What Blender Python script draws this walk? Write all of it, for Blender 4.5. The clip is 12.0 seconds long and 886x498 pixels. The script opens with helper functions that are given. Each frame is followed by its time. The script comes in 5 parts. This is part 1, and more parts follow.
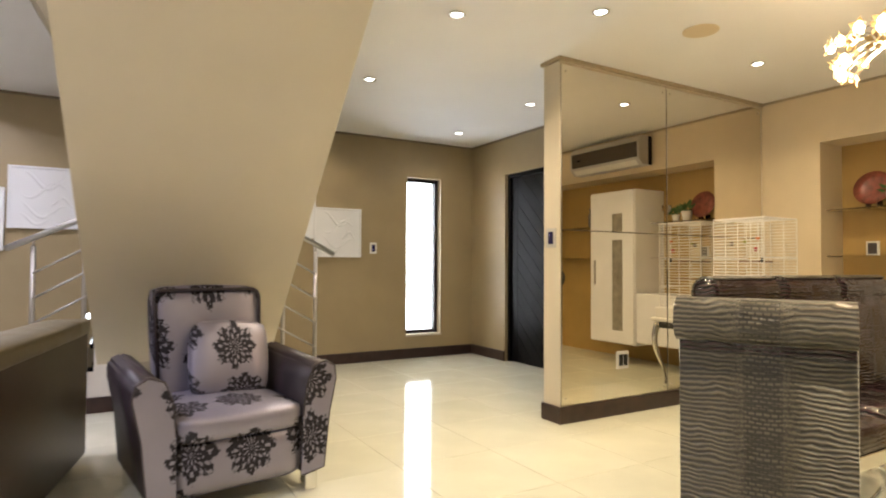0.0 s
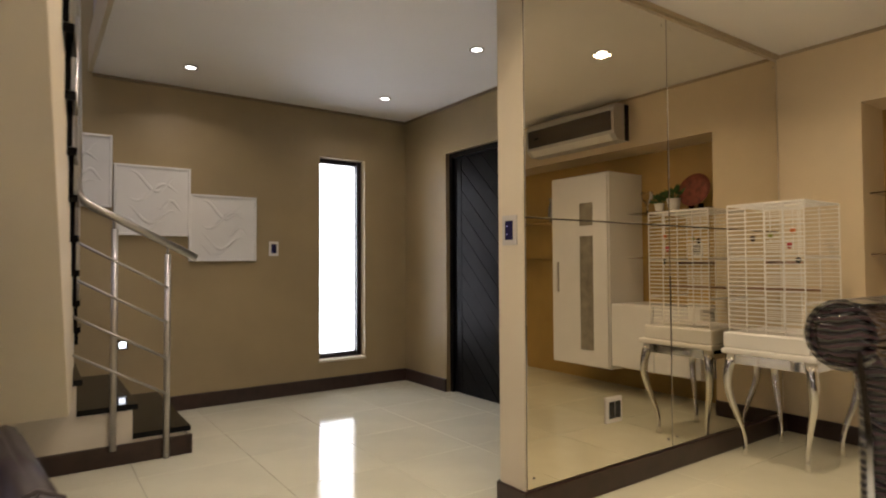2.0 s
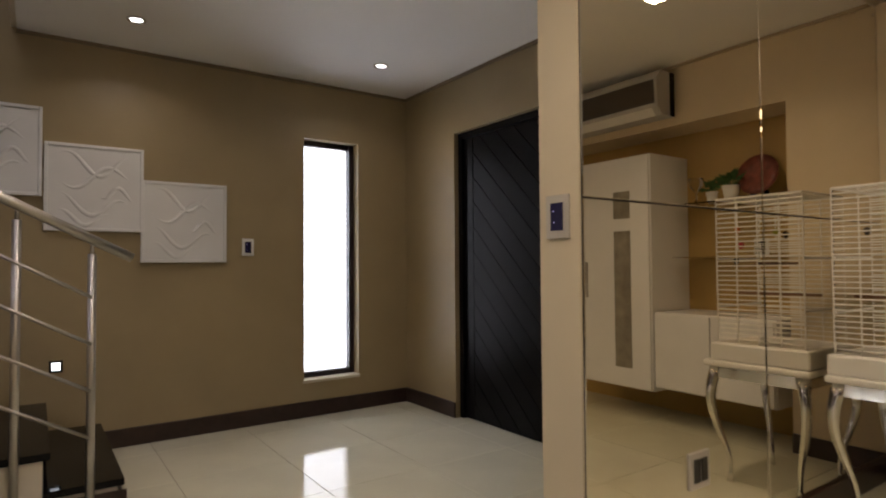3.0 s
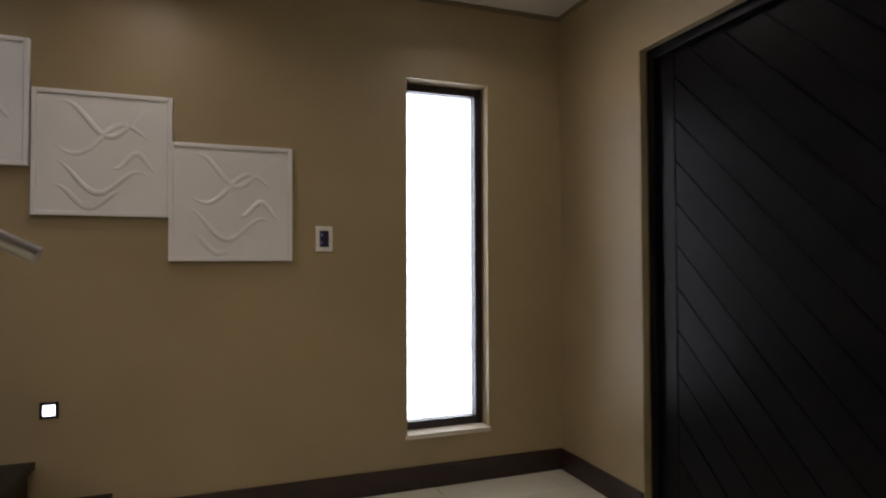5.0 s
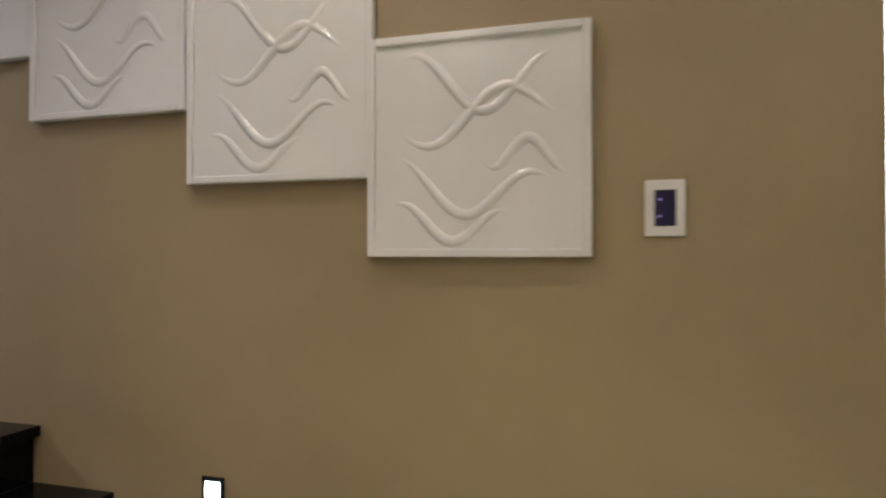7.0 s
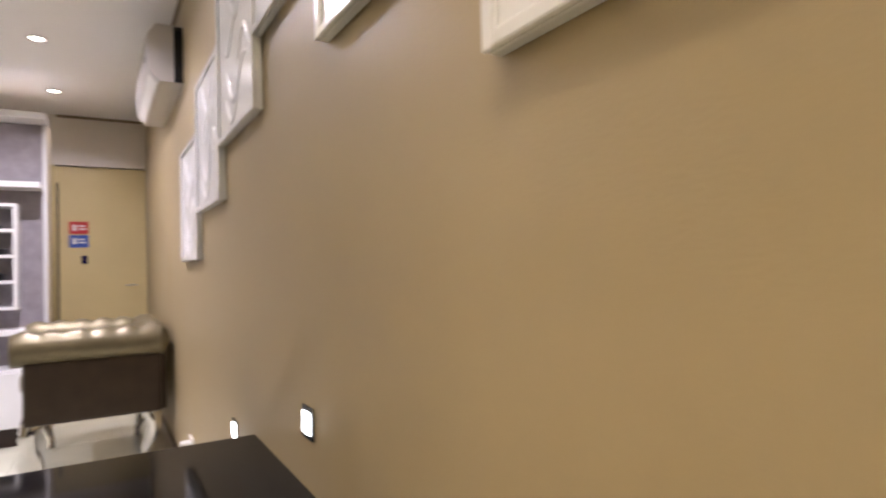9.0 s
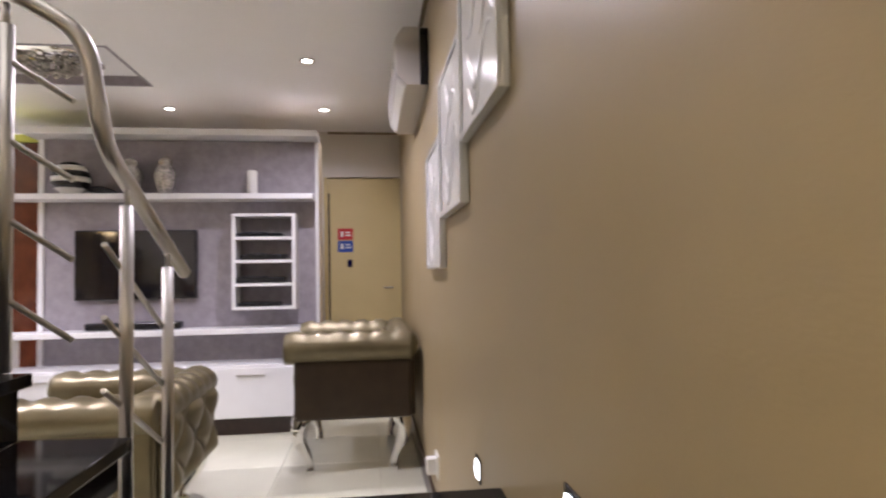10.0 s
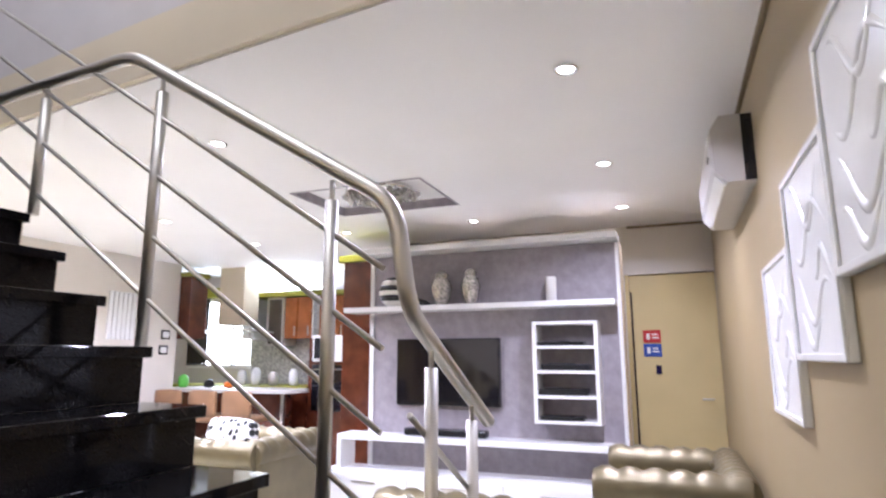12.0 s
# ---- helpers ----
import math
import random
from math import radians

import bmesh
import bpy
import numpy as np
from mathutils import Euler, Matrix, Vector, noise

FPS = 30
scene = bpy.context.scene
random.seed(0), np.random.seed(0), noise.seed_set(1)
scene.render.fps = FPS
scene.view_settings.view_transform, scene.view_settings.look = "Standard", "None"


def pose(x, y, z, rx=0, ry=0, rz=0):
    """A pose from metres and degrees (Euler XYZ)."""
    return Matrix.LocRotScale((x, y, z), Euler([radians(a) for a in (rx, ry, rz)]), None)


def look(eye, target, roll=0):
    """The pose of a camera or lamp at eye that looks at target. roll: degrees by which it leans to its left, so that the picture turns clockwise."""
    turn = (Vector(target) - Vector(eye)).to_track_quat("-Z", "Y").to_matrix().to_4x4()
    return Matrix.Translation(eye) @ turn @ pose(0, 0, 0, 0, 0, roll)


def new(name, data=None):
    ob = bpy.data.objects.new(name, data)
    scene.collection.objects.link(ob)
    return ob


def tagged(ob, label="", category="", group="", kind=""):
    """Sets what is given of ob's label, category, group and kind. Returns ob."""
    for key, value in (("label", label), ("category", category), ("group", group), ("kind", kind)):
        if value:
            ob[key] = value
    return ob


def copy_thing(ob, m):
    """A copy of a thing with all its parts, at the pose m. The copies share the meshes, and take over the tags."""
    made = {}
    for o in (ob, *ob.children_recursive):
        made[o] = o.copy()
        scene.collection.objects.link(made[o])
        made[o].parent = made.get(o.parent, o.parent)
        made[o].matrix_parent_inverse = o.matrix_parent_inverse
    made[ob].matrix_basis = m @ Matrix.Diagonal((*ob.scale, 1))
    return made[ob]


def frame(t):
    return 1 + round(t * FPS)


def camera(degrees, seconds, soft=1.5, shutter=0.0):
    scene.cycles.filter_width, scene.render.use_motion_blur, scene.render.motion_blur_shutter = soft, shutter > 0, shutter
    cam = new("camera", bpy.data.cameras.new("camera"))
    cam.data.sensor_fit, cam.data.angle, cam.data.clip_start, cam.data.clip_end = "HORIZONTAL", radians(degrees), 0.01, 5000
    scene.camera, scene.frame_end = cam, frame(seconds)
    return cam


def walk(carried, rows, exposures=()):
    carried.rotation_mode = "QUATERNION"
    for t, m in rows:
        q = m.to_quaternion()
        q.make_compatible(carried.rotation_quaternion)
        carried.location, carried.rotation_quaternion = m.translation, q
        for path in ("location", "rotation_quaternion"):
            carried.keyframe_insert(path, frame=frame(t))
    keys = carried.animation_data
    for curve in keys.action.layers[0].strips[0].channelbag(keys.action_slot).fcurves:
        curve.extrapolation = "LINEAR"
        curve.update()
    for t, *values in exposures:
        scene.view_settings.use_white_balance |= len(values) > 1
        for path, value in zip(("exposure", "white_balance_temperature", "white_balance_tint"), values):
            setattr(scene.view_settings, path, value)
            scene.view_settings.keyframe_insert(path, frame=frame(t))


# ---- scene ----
cam = camera(74.3, 12.0, 2.0, 0.4)
PATH = [
    (0, (0.059, 0.848, 1.185), (1.057, 2.58, 1.239), 0.3),
    (0.5, (0.257, 1.159, 1.201), (1.325, 2.848, 1.257), -0.0),
    (1, (0.479, 1.451, 1.205), (1.59, 3.113, 1.263), -0.1),
    (1.5, (0.774, 1.781, 1.201), (1.917, 3.421, 1.26), -0.2),
    (2, (1.06, 2.11, 1.221), (2.207, 3.747, 1.277), -0.3),
    (2.5, (1.315, 2.498, 1.229), (2.465, 4.134, 1.283), -0.4),
    (4.5, (2.198, 4.011, 1.229), (3.105, 5.792, 1.299), -0.5),
    (5, (2.432, 4.364, 1.258), (3.116, 6.243, 1.304), -0.2),
    (5.5, (2.539, 4.768, 1.278), (3.07, 6.695, 1.317), -0.2),
    (6, (2.652, 5.179, 1.267), (2.94, 7.157, 1.303), -0.2),
    (6.5, (2.781, 5.588, 1.268), (2.688, 7.585, 1.295), 0.0),
    (8.3, (2.46, 6.899, 1.259), (1.044, 8.31, 1.306), -1.1),
    (8.5, (2.39, 6.963, 1.249), (0.889, 8.284, 1.3), -1.4),
    (9, (2.131, 7.089, 1.24), (0.406, 8.1, 1.292), -1.6),
    (9.5, (1.916, 7.171, 1.26), (-0.005, 7.721, 1.333), -1.1),
    (10, (1.728, 7.178, 1.28), (-0.255, 7.422, 1.356), -1.0),
    (10.5, (1.575, 7.157, 1.378), (-0.421, 7.046, 1.459), -1.0),
    (11, (1.543, 7.151, 1.44), (-0.423, 6.806, 1.569), -0.8),
    (11.5, (1.492, 7.137, 1.488), (-0.417, 6.581, 1.705), -0.7),
    (12, (1.455, 7.104, 1.525), (-0.379, 6.389, 1.881), -0.2),
]
EXPOSURES = [(0, -0.08, 6280, 10), (1.0, -0.4, 6320, 13), (1.5, -0.65, 6330, 15), (2.0, -0.95, 6330, 16), (2.5, -1.2, 6330, 17), (4.5, -1.78, 6000, 17), (5.0, -1.38, 6000, 16), (5.5, -1.05, 6000, 15), (6.5, -0.6, 6000, 14),
             (8.5, 0.2, 6200, 14), (9.0, 0.42, 6500, 14), (10.0, 0.03, 6420, 13), (10.5, 0.1, 6130, 13), (11, 0.33, 5950, 13), (12, 0.72, 5700, 13)]
walk(cam, [(t, look(eye, target, roll)) for t, eye, target, roll in PATH], EXPOSURES)

# ---------- light ----------
world = bpy.data.worlds.new("world")
scene.world = world
world.use_nodes = True
wn = world.node_tree
sky = wn.nodes.new("ShaderNodeTexSky")
sky.sky_type, sky.sun_disc, sky.sun_elevation, sky.sun_rotation = "NISHITA", False, radians(40), radians(200)
wn.links.new(sky.outputs[0], wn.nodes["Background"].inputs[0])
wn.nodes["Background"].inputs[1].default_value = 0.12
CEIL = 2.77
WARM, NEUTRAL, COOL = (1.0, 0.79, 0.50), (1.0, 0.85, 0.69), (0.93, 0.875, 1.0)
# downlight: x, y, watts, colour
DOWNLIGHTS = [
    (1.95, 3.97, 20, WARM), (2.70, 3.48, 20, WARM), (1.98, 5.45, 16, NEUTRAL), (3.64, 5.36, 4, NEUTRAL), (3.70, 6.80, 6, NEUTRAL),
    (2.04, 6.90, 7, NEUTRAL), (4.43, 3.54, 19, WARM), (3.4, 1.6, 22, WARM), (1.2, 1.2, 26, WARM),
    (-0.98, 6.74, 17, COOL), (-2.38, 6.75, 22, COOL), (-3.62, 6.77, 9, COOL), (-3.66, 5.42, 1.5, COOL), (-3.66, 4.05, 3, COOL),
    (-1.14, 4.66, 48, COOL), (-2.58, 2.74, 58, COOL), (-3.83, 2.77, 28, COOL), (-1.2, 2.4, 34, COOL)]


def area_lamp(name, m, sx, sy, watts, colour, spread=180):
    d = bpy.data.lights.new(name, "AREA")
    d.shape, d.size, d.size_y, d.energy, d.color, d.spread = "RECTANGLE", sx, sy, watts, colour, radians(spread)
    ob = new(name, d)
    ob.matrix_world = m
    return ob


for x, y, watts, colour in DOWNLIGHTS:
    if watts:
        area_lamp("downlight_lamp", pose(x, y, CEIL - 0.03), 0.09, 0.09, watts, colour, 145)
# daylight through the slit window, the kitchen window and the upper stairwell
area_lamp("window_daylight", pose(3.62, 7.80, 1.32, -90, 0, 0), 0.46, 1.95, 14, (0.86, 0.93, 1.0))
area_lamp("kitchen_daylight", pose(-5.90, 0.62, 1.85, 0, -90, 0), 0.9, 0.7, 8, (0.85, 0.93, 1.0))
area_lamp("upper_landing_daylight", pose(0.56, 5.2, 5.1), 1.2, 2.6, 40, (1.0, 0.95, 0.89))
area_lamp("kitchen_strip_lamp", pose(-5.70, 1.9, 2.52, 180, 0, 0), 0.12, 1.1, 11, (0.92, 0.96, 1.0))


# ---------- materials ----------
def mat(name, colour, rough=0.5, metal=0.0, var=0.08, scale=6.0, bump=0.0, bscale=120.0, spec=0.5, coat=0.0, rough_var=0.0, rand=0.0):
    m = bpy.data.materials.new(name)
    m.use_nodes = True
    t = m.node_tree
    b = t.nodes["Principled BSDF"]
    b.inputs["Roughness"].default_value, b.inputs["Metallic"].default_value = rough, metal
    b.inputs["Specular IOR Level"].default_value = spec
    b.inputs["Coat Weight"].default_value = coat
    b.inputs["Coat Roughness"].default_value = 0.06
    co = t.nodes.new("ShaderNodeTexCoord")
    n1 = t.nodes.new("ShaderNodeTexNoise")
    n1.inputs["Scale"].default_value, n1.inputs["Detail"].default_value = scale, 6
    t.links.new(co.outputs["Object"], n1.inputs["Vector"])
    ramp = t.nodes.new("ShaderNodeMapRange")
    ramp.inputs[1].default_value, ramp.inputs[2].default_value = 0.3, 0.7
    ramp.inputs[3].default_value, ramp.inputs[4].default_value = 1 - var, 1 + var
    t.links.new(n1.outputs["Fac"], ramp.inputs[0])
    mul = t.nodes.new("ShaderNodeVectorMath")
    mul.operation = "SCALE"
    mul.inputs[0].default_value = colour[:3]
    val = ramp.outputs[0]
    if rand:
        oi = t.nodes.new("ShaderNodeObjectInfo")
        r2 = t.nodes.new("ShaderNodeMapRange")
        r2.inputs[3].default_value, r2.inputs[4].default_value = 1 - rand, 1 + rand
        t.links.new(oi.outputs["Random"], r2.inputs[0])
        mm = t.nodes.new("ShaderNodeMath")
        mm.operation = "MULTIPLY"
        t.links.new(val, mm.inputs[0])
        t.links.new(r2.outputs[0], mm.inputs[1])
        val = mm.outputs[0]
    t.links.new(val, mul.inputs["Scale"])
    t.links.new(mul.outputs[0], b.inputs["Base Color"])
    if rough_var:
        r3 = t.nodes.new("ShaderNodeMapRange")
        r3.inputs[1].default_value, r3.inputs[2].default_value = 0.3, 0.7
        r3.inputs[3].default_value, r3.inputs[4].default_value = max(rough - rough_var, 0.01), rough + rough_var
        t.links.new(n1.outputs["Fac"], r3.inputs[0])
        t.links.new(r3.outputs[0], b.inputs["Roughness"])
    if bump:
        n2 = t.nodes.new("ShaderNodeTexNoise")
        n2.inputs["Scale"].default_value, n2.inputs["Detail"].default_value = bscale, 4
        t.links.new(co.outputs["Object"], n2.inputs["Vector"])
        bp = t.nodes.new("ShaderNodeBump")
        bp.inputs["Strength"].default_value, bp.inputs["Distance"].default_value = bump, 0.004
        t.links.new(n2.outputs["Fac"], bp.inputs["Height"])
        t.links.new(bp.outputs[0], b.inputs["Normal"])
    return m


def emit(name, colour, strength):
    m = bpy.data.materials.new(name)
    m.use_nodes = True
    b = m.node_tree.nodes["Principled BSDF"]
    b.inputs["Base Color"].default_value = (0.8, 0.8, 0.8, 1)
    b.inputs["Emission Color"].default_value = (*colour, 1)
    b.inputs["Emission Strength"].default_value = strength
    return m


def glass(name, rough=0.0):
    m = mat(name, (1, 1, 1), rough)
    m.node_tree.nodes["Principled BSDF"].inputs["Transmission Weight"].default_value = 1
    m.node_tree.nodes["Principled BSDF"].inputs["IOR"].default_value = 1.1
    return m


def link_math(t, op, a, b=None):
    n = t.nodes.new("ShaderNodeMath")
    n.operation = op
    for k, v in enumerate((a, b)):
        if v is None:
            continue
        if isinstance(v, (int, float)):
            n.inputs[k].default_value = v
        else:
            t.links.new(v, n.inputs[k])
    return n.outputs[0]


def step_range(t, v, lo, hi, a, b):
    n = t.nodes.new("ShaderNodeMapRange")
    n.inputs[1].default_value, n.inputs[2].default_value, n.inputs[3].default_value, n.inputs[4].default_value = lo, hi, a, b
    t.links.new(v, n.inputs[0])
    return n.outputs[0]


def damask(name, ground, pitch):
    """Satin with dark flock medallions: scalloped outline and open lacework inside."""
    m = mat(name, ground, 0.30, 0.40, 0.10, 3.0, 0.15, 300)
    t = m.node_tree
    b = t.nodes["Principled BSDF"]
    co = t.nodes.new("ShaderNodeTexCoord")
    sep, comb = t.nodes.new("ShaderNodeSeparateXYZ"), t.nodes.new("ShaderNodeCombineXYZ")
    t.links.new(co.outputs["Object"], sep.inputs[0])
    t.links.new(sep.outputs["X"], comb.inputs[0])
    t.links.new(link_math(t, "SUBTRACT", sep.outputs["Z"], sep.outputs["Y"]), comb.inputs[1])
    vor = t.nodes.new("ShaderNodeTexVoronoi")
    vor.voronoi_dimensions = "2D"
    vor.inputs["Scale"].default_value, vor.inputs["Randomness"].default_value = 1 / pitch, 0.25
    t.links.new(comb.outputs[0], vor.inputs["Vector"])
    rel = t.nodes.new("ShaderNodeVectorMath")
    rel.operation = "SUBTRACT"
    t.links.new(comb.outputs[0], rel.inputs[0])
    t.links.new(vor.outputs["Position"], rel.inputs[1])
    rs = t.nodes.new("ShaderNodeSeparateXYZ")
    t.links.new(rel.outputs[0], rs.inputs[0])
    x, y = rs.outputs["X"], rs.outputs["Y"]
    rad = link_math(t, "SQRT", link_math(t, "ADD", link_math(t, "POWER", link_math(t, "ABSOLUTE", x), 2.0), link_math(t, "POWER", link_math(t, "ABSOLUTE", y), 2.0)))
    ang = link_math(t, "ARCTAN2", y, x)
    fine = t.nodes.new("ShaderNodeTexNoise")
    fine.inputs["Scale"].default_value, fine.inputs["Detail"].default_value = 55, 3
    t.links.new(co.outputs["Object"], fine.inputs["Vector"])
    lobe = link_math(t, "ABSOLUTE", link_math(t, "COSINE", link_math(t, "MULTIPLY", ang, 4.0)))
    edge = link_math(t, "ADD", link_math(t, "MULTIPLY", lobe, pitch * 0.10), pitch * 0.30)
    wob = link_math(t, "ADD", rad, link_math(t, "MULTIPLY", link_math(t, "SUBTRACT", fine.outputs["Fac"], 0.5), pitch * 0.22))
    inside = step_range(t, link_math(t, "SUBTRACT", wob, edge), -0.003, 0.003, 1, 0)
    rings = link_math(t, "SINE", link_math(t, "ADD", link_math(t, "MULTIPLY", rad, 36.0 / pitch), link_math(t, "MULTIPLY", fine.outputs["Fac"], 9.0)))
    spokes = link_math(t, "COSINE", link_math(t, "MULTIPLY", ang, 12.0))
    lace = step_range(t, link_math(t, "MULTIPLY", rings, spokes), 0.30, 0.45, 1, 0.12)
    mk = link_math(t, "MULTIPLY", inside, lace)
    mix = t.nodes.new("ShaderNodeMix")
    mix.data_type = "RGBA"
    src = b.inputs["Base Color"].links[0].from_socket
    t.links.new(mk, mix.inputs["Factor"])
    t.links.new(src, mix.inputs["A"])
    mix.inputs["B"].default_value = (0.010, 0.008, 0.013, 1)
    t.links.new(mix.outputs["Result"], b.inputs["Base Color"])
    t.links.new(step_range(t, mk, 0, 1, 0.30, 0.85), b.inputs["Roughness"])
    t.links.new(step_range(t, mk, 0, 1, 0.40, 0.0), b.inputs["Metallic"])
    return m


def croc(name, dark, light, rough, depth):
    """Embossed reptile leather: wavering cross bands, small scales, a column of square scales down the middle."""
    m = mat(name, light, rough, 0.0, 0.2, 9, 0, spec=0.7)
    t = m.node_tree
    b = t.nodes["Principled BSDF"]
    co = t.nodes.new("ShaderNodeTexCoord")
    wave = t.nodes.new("ShaderNodeTexWave")
    wave.bands_direction = "Z"
    wave.inputs["Scale"].default_value, wave.inputs["Distortion"].default_value = 17, 7
    wave.inputs["Detail Scale"].default_value, wave.inputs["Detail"].default_value = 0.7, 2.5
    t.links.new(co.outputs["Object"], wave.inputs["Vector"])
    vor = t.nodes.new("ShaderNodeTexVoronoi")
    vor.feature = "DISTANCE_TO_EDGE"
    vor.inputs["Scale"].default_value = 75
    t.links.new(co.outputs["Object"], vor.inputs["Vector"])
    scales = step_range(t, vor.outputs["Distance"], 0.0, 0.12, 0, 1)
    sep = t.nodes.new("ShaderNodeSeparateXYZ")
    t.links.new(co.outputs["Object"], sep.inputs[0])
    sq = t.nodes.new("ShaderNodeTexBrick")
    sq.inputs["Scale"].default_value, sq.inputs["Mortar Size"].default_value = 34, 0.09
    sq.inputs["Brick Width"].default_value, sq.inputs["Row Height"].default_value = 0.75, 0.55
    flat = t.nodes.new("ShaderNodeCombineXYZ")
    t.links.new(sep.outputs["X"], flat.inputs[0])
    t.links.new(sep.outputs["Z"], flat.inputs[1])
    t.links.new(flat.outputs[0], sq.inputs["Vector"])
    off = link_math(t, "ABSOLUTE", sep.outputs["X"])
    band = step_range(t, off, 0.045, 0.06, 1, 0)
    flank = step_range(t, off, 0.07, 0.13, 0, 1)
    bands = link_math(t, "ADD", link_math(t, "MULTIPLY", wave.outputs["Fac"], link_math(t, "ADD", link_math(t, "MULTIPLY", flank, 0.6), 0.4)), link_math(t, "MULTIPLY", scales, link_math(t, "MULTIPLY", link_math(t, "SUBTRACT", 1.0, flank), 0.5)))
    mid = link_math(t, "MULTIPLY", link_math(t, "MULTIPLY", link_math(t, "SUBTRACT", 1.0, sq.outputs["Fac"]), link_math(t, "ADD", link_math(t, "MULTIPLY", wave.outputs["Fac"], 0.5), 0.3)), band)
    h = link_math(t, "ADD", link_math(t, "MULTIPLY", bands, link_math(t, "SUBTRACT", 1.0, band)), mid)
    mix = t.nodes.new("ShaderNodeMix")
    mix.data_type = "RGBA"
    src = b.inputs["Base Color"].links[0].from_socket
    t.links.new(step_range(t, h, 0.35, 0.85, 0, 1), mix.inputs["Factor"])
    mix.inputs["A"].default_value = (*dark, 1)
    t.links.new(src, mix.inputs["B"])
    t.links.new(mix.outputs["Result"], b.inputs["Base Color"])
    bp = t.nodes.new("ShaderNodeBump")
    bp.inputs["Strength"].default_value, bp.inputs["Distance"].default_value = 1.0, depth
    t.links.new(h, bp.inputs["Height"])
    t.links.new(bp.outputs[0], b.inputs["Normal"])
    return m


def dots(name):
    m = mat(name, (0.75, 0.73, 0.68), 0.8)
    t = m.node_tree
    b = t.nodes["Principled BSDF"]
    co = t.nodes.new("ShaderNodeTexCoord")
    v = t.nodes.new("ShaderNodeTexVoronoi")
    v.inputs["Scale"].default_value, v.inputs["Randomness"].default_value = 16, 0.6
    t.links.new(co.outputs["Object"], v.inputs["Vector"])
    r = t.nodes.new("ShaderNodeMapRange")
    r.inputs[1].default_value, r.inputs[2].default_value = 0.42, 0.46
    r.inputs[3].default_value, r.inputs[4].default_value = 0.015, 0.75
    t.links.new(v.outputs["Distance"], r.inputs[0])
    t.links.new(r.outputs[0], b.inputs["Base Color"])
    return m


M_OLIVE = mat("olive_wall_paint", (0.335, 0.262, 0.145), 0.42, var=0.10, scale=1.6, bump=0.14, bscale=160, rough_var=0.06)
M_CREAM = mat("cream_wall_paint", (0.66, 0.55, 0.38), 0.5, var=0.05, scale=2.0, bump=0.10, bscale=160)
M_NICHE = mat("ochre_wall_paint", (0.44, 0.29, 0.09), 0.5, var=0.08, scale=3, bump=0.1)
M_DOOR2 = mat("pale_yellow_door_paint", (0.60, 0.49, 0.25), 0.4, var=0.05, scale=2)
M_PALE = mat("off_white_wall_paint", (0.68, 0.64, 0.58), 0.55, var=0.04, scale=2, bump=0.08)
M_SOFFIT = mat("pale_beige_paint", (0.62, 0.55, 0.43), 0.55, var=0.04, scale=1.6, bump=0.08, bscale=150)
# dark beige that paints in the shade of the gap below the ceiling
M_GAPSHADE = mat("ceiling_gap_shade", (0.20, 0.155, 0.095), 0.6, var=0.06, scale=3)
M_COVE2 = mat("beige_cornice_paint", (0.40, 0.33, 0.22), 0.6, var=0.06, scale=3)
M_PETAL = mat("amber_glass_petal", (0.72, 0.52, 0.27), 0.2, var=0.2, scale=20)
M_STRIP = mat("smoky_cabinet_glass", (0.27, 0.245, 0.20), 0.10, var=0.25, scale=9)
M_BOTTLE = mat("dark_smoked_glass", (0.06, 0.06, 0.06), 0.15, var=0.2)
M_CEIL = mat("ceiling_paint", (0.84, 0.83, 0.83), 0.7, var=0.02, scale=1.5, bump=0.04)
M_VOID = mat("stairwell_paint", (0.55, 0.53, 0.55), 0.6, var=0.03)
M_TILE = mat("porcelain_tile", (0.66, 0.65, 0.52), 0.085, var=0.05, scale=3.0, spec=0.6, rough_var=0.025, rand=0.025)
M_GROUT = mat("tile_grout", (0.46, 0.43, 0.33), 0.8, var=0.15, scale=30)
M_SKIRT = mat("dark_stained_skirting", (0.030, 0.015, 0.012), 0.30, var=0.3, scale=14)
M_DOOR = mat("black_stained_timber", (0.0035, 0.003, 0.004), 0.36, var=0.35, scale=18, bump=0.2, bscale=60, spec=0.13)
M_GRANITE = mat("polished_black_granite", (0.005, 0.005, 0.006), 0.06, var=0.5, scale=220, spec=0.15)
M_STRINGER = mat("white_stringer_paint", (0.62, 0.58, 0.52), 0.5, var=0.05)
M_STEEL = mat("brushed_stainless_steel", (0.52, 0.50, 0.475), 0.42, 1.0, 0.05, 5, bump=0.05, bscale=220)
M_CHROME = mat("chrome", (0.78, 0.77, 0.75), 0.06, 1.0, 0.02)
M_MIRROR = mat("mirror_silver", (0.74, 0.70, 0.61), 0.004, 1.0, 0.005)
M_PANEL = mat("glossy_white_relief", (0.76, 0.76, 0.76), 0.20, var=0.03, scale=4, bump=0.04, bscale=30)
M_WHITE = mat("white_lacquer", (0.78, 0.78, 0.79), 0.25, var=0.02)
M_PLASTIC = mat("white_plastic", (0.74, 0.73, 0.70), 0.4, var=0.03)
M_BLACK = mat("black_plastic", (0.012, 0.012, 0.014), 0.25, var=0.2)
M_SCREEN = mat("black_screen", (0.006, 0.006, 0.009), 0.06, var=0.05)
M_FRAME = mat("dark_bronze_frame", (0.022, 0.014, 0.016), 0.35, var=0.2)
# wallpaper grey; on the ceiling tray's sides it stands for shade
M_GREYPAPER = mat("lavender_grey_wallpaper", (0.30, 0.275, 0.305), 0.6, var=0.14, scale=14, bump=0.2, bscale=50)
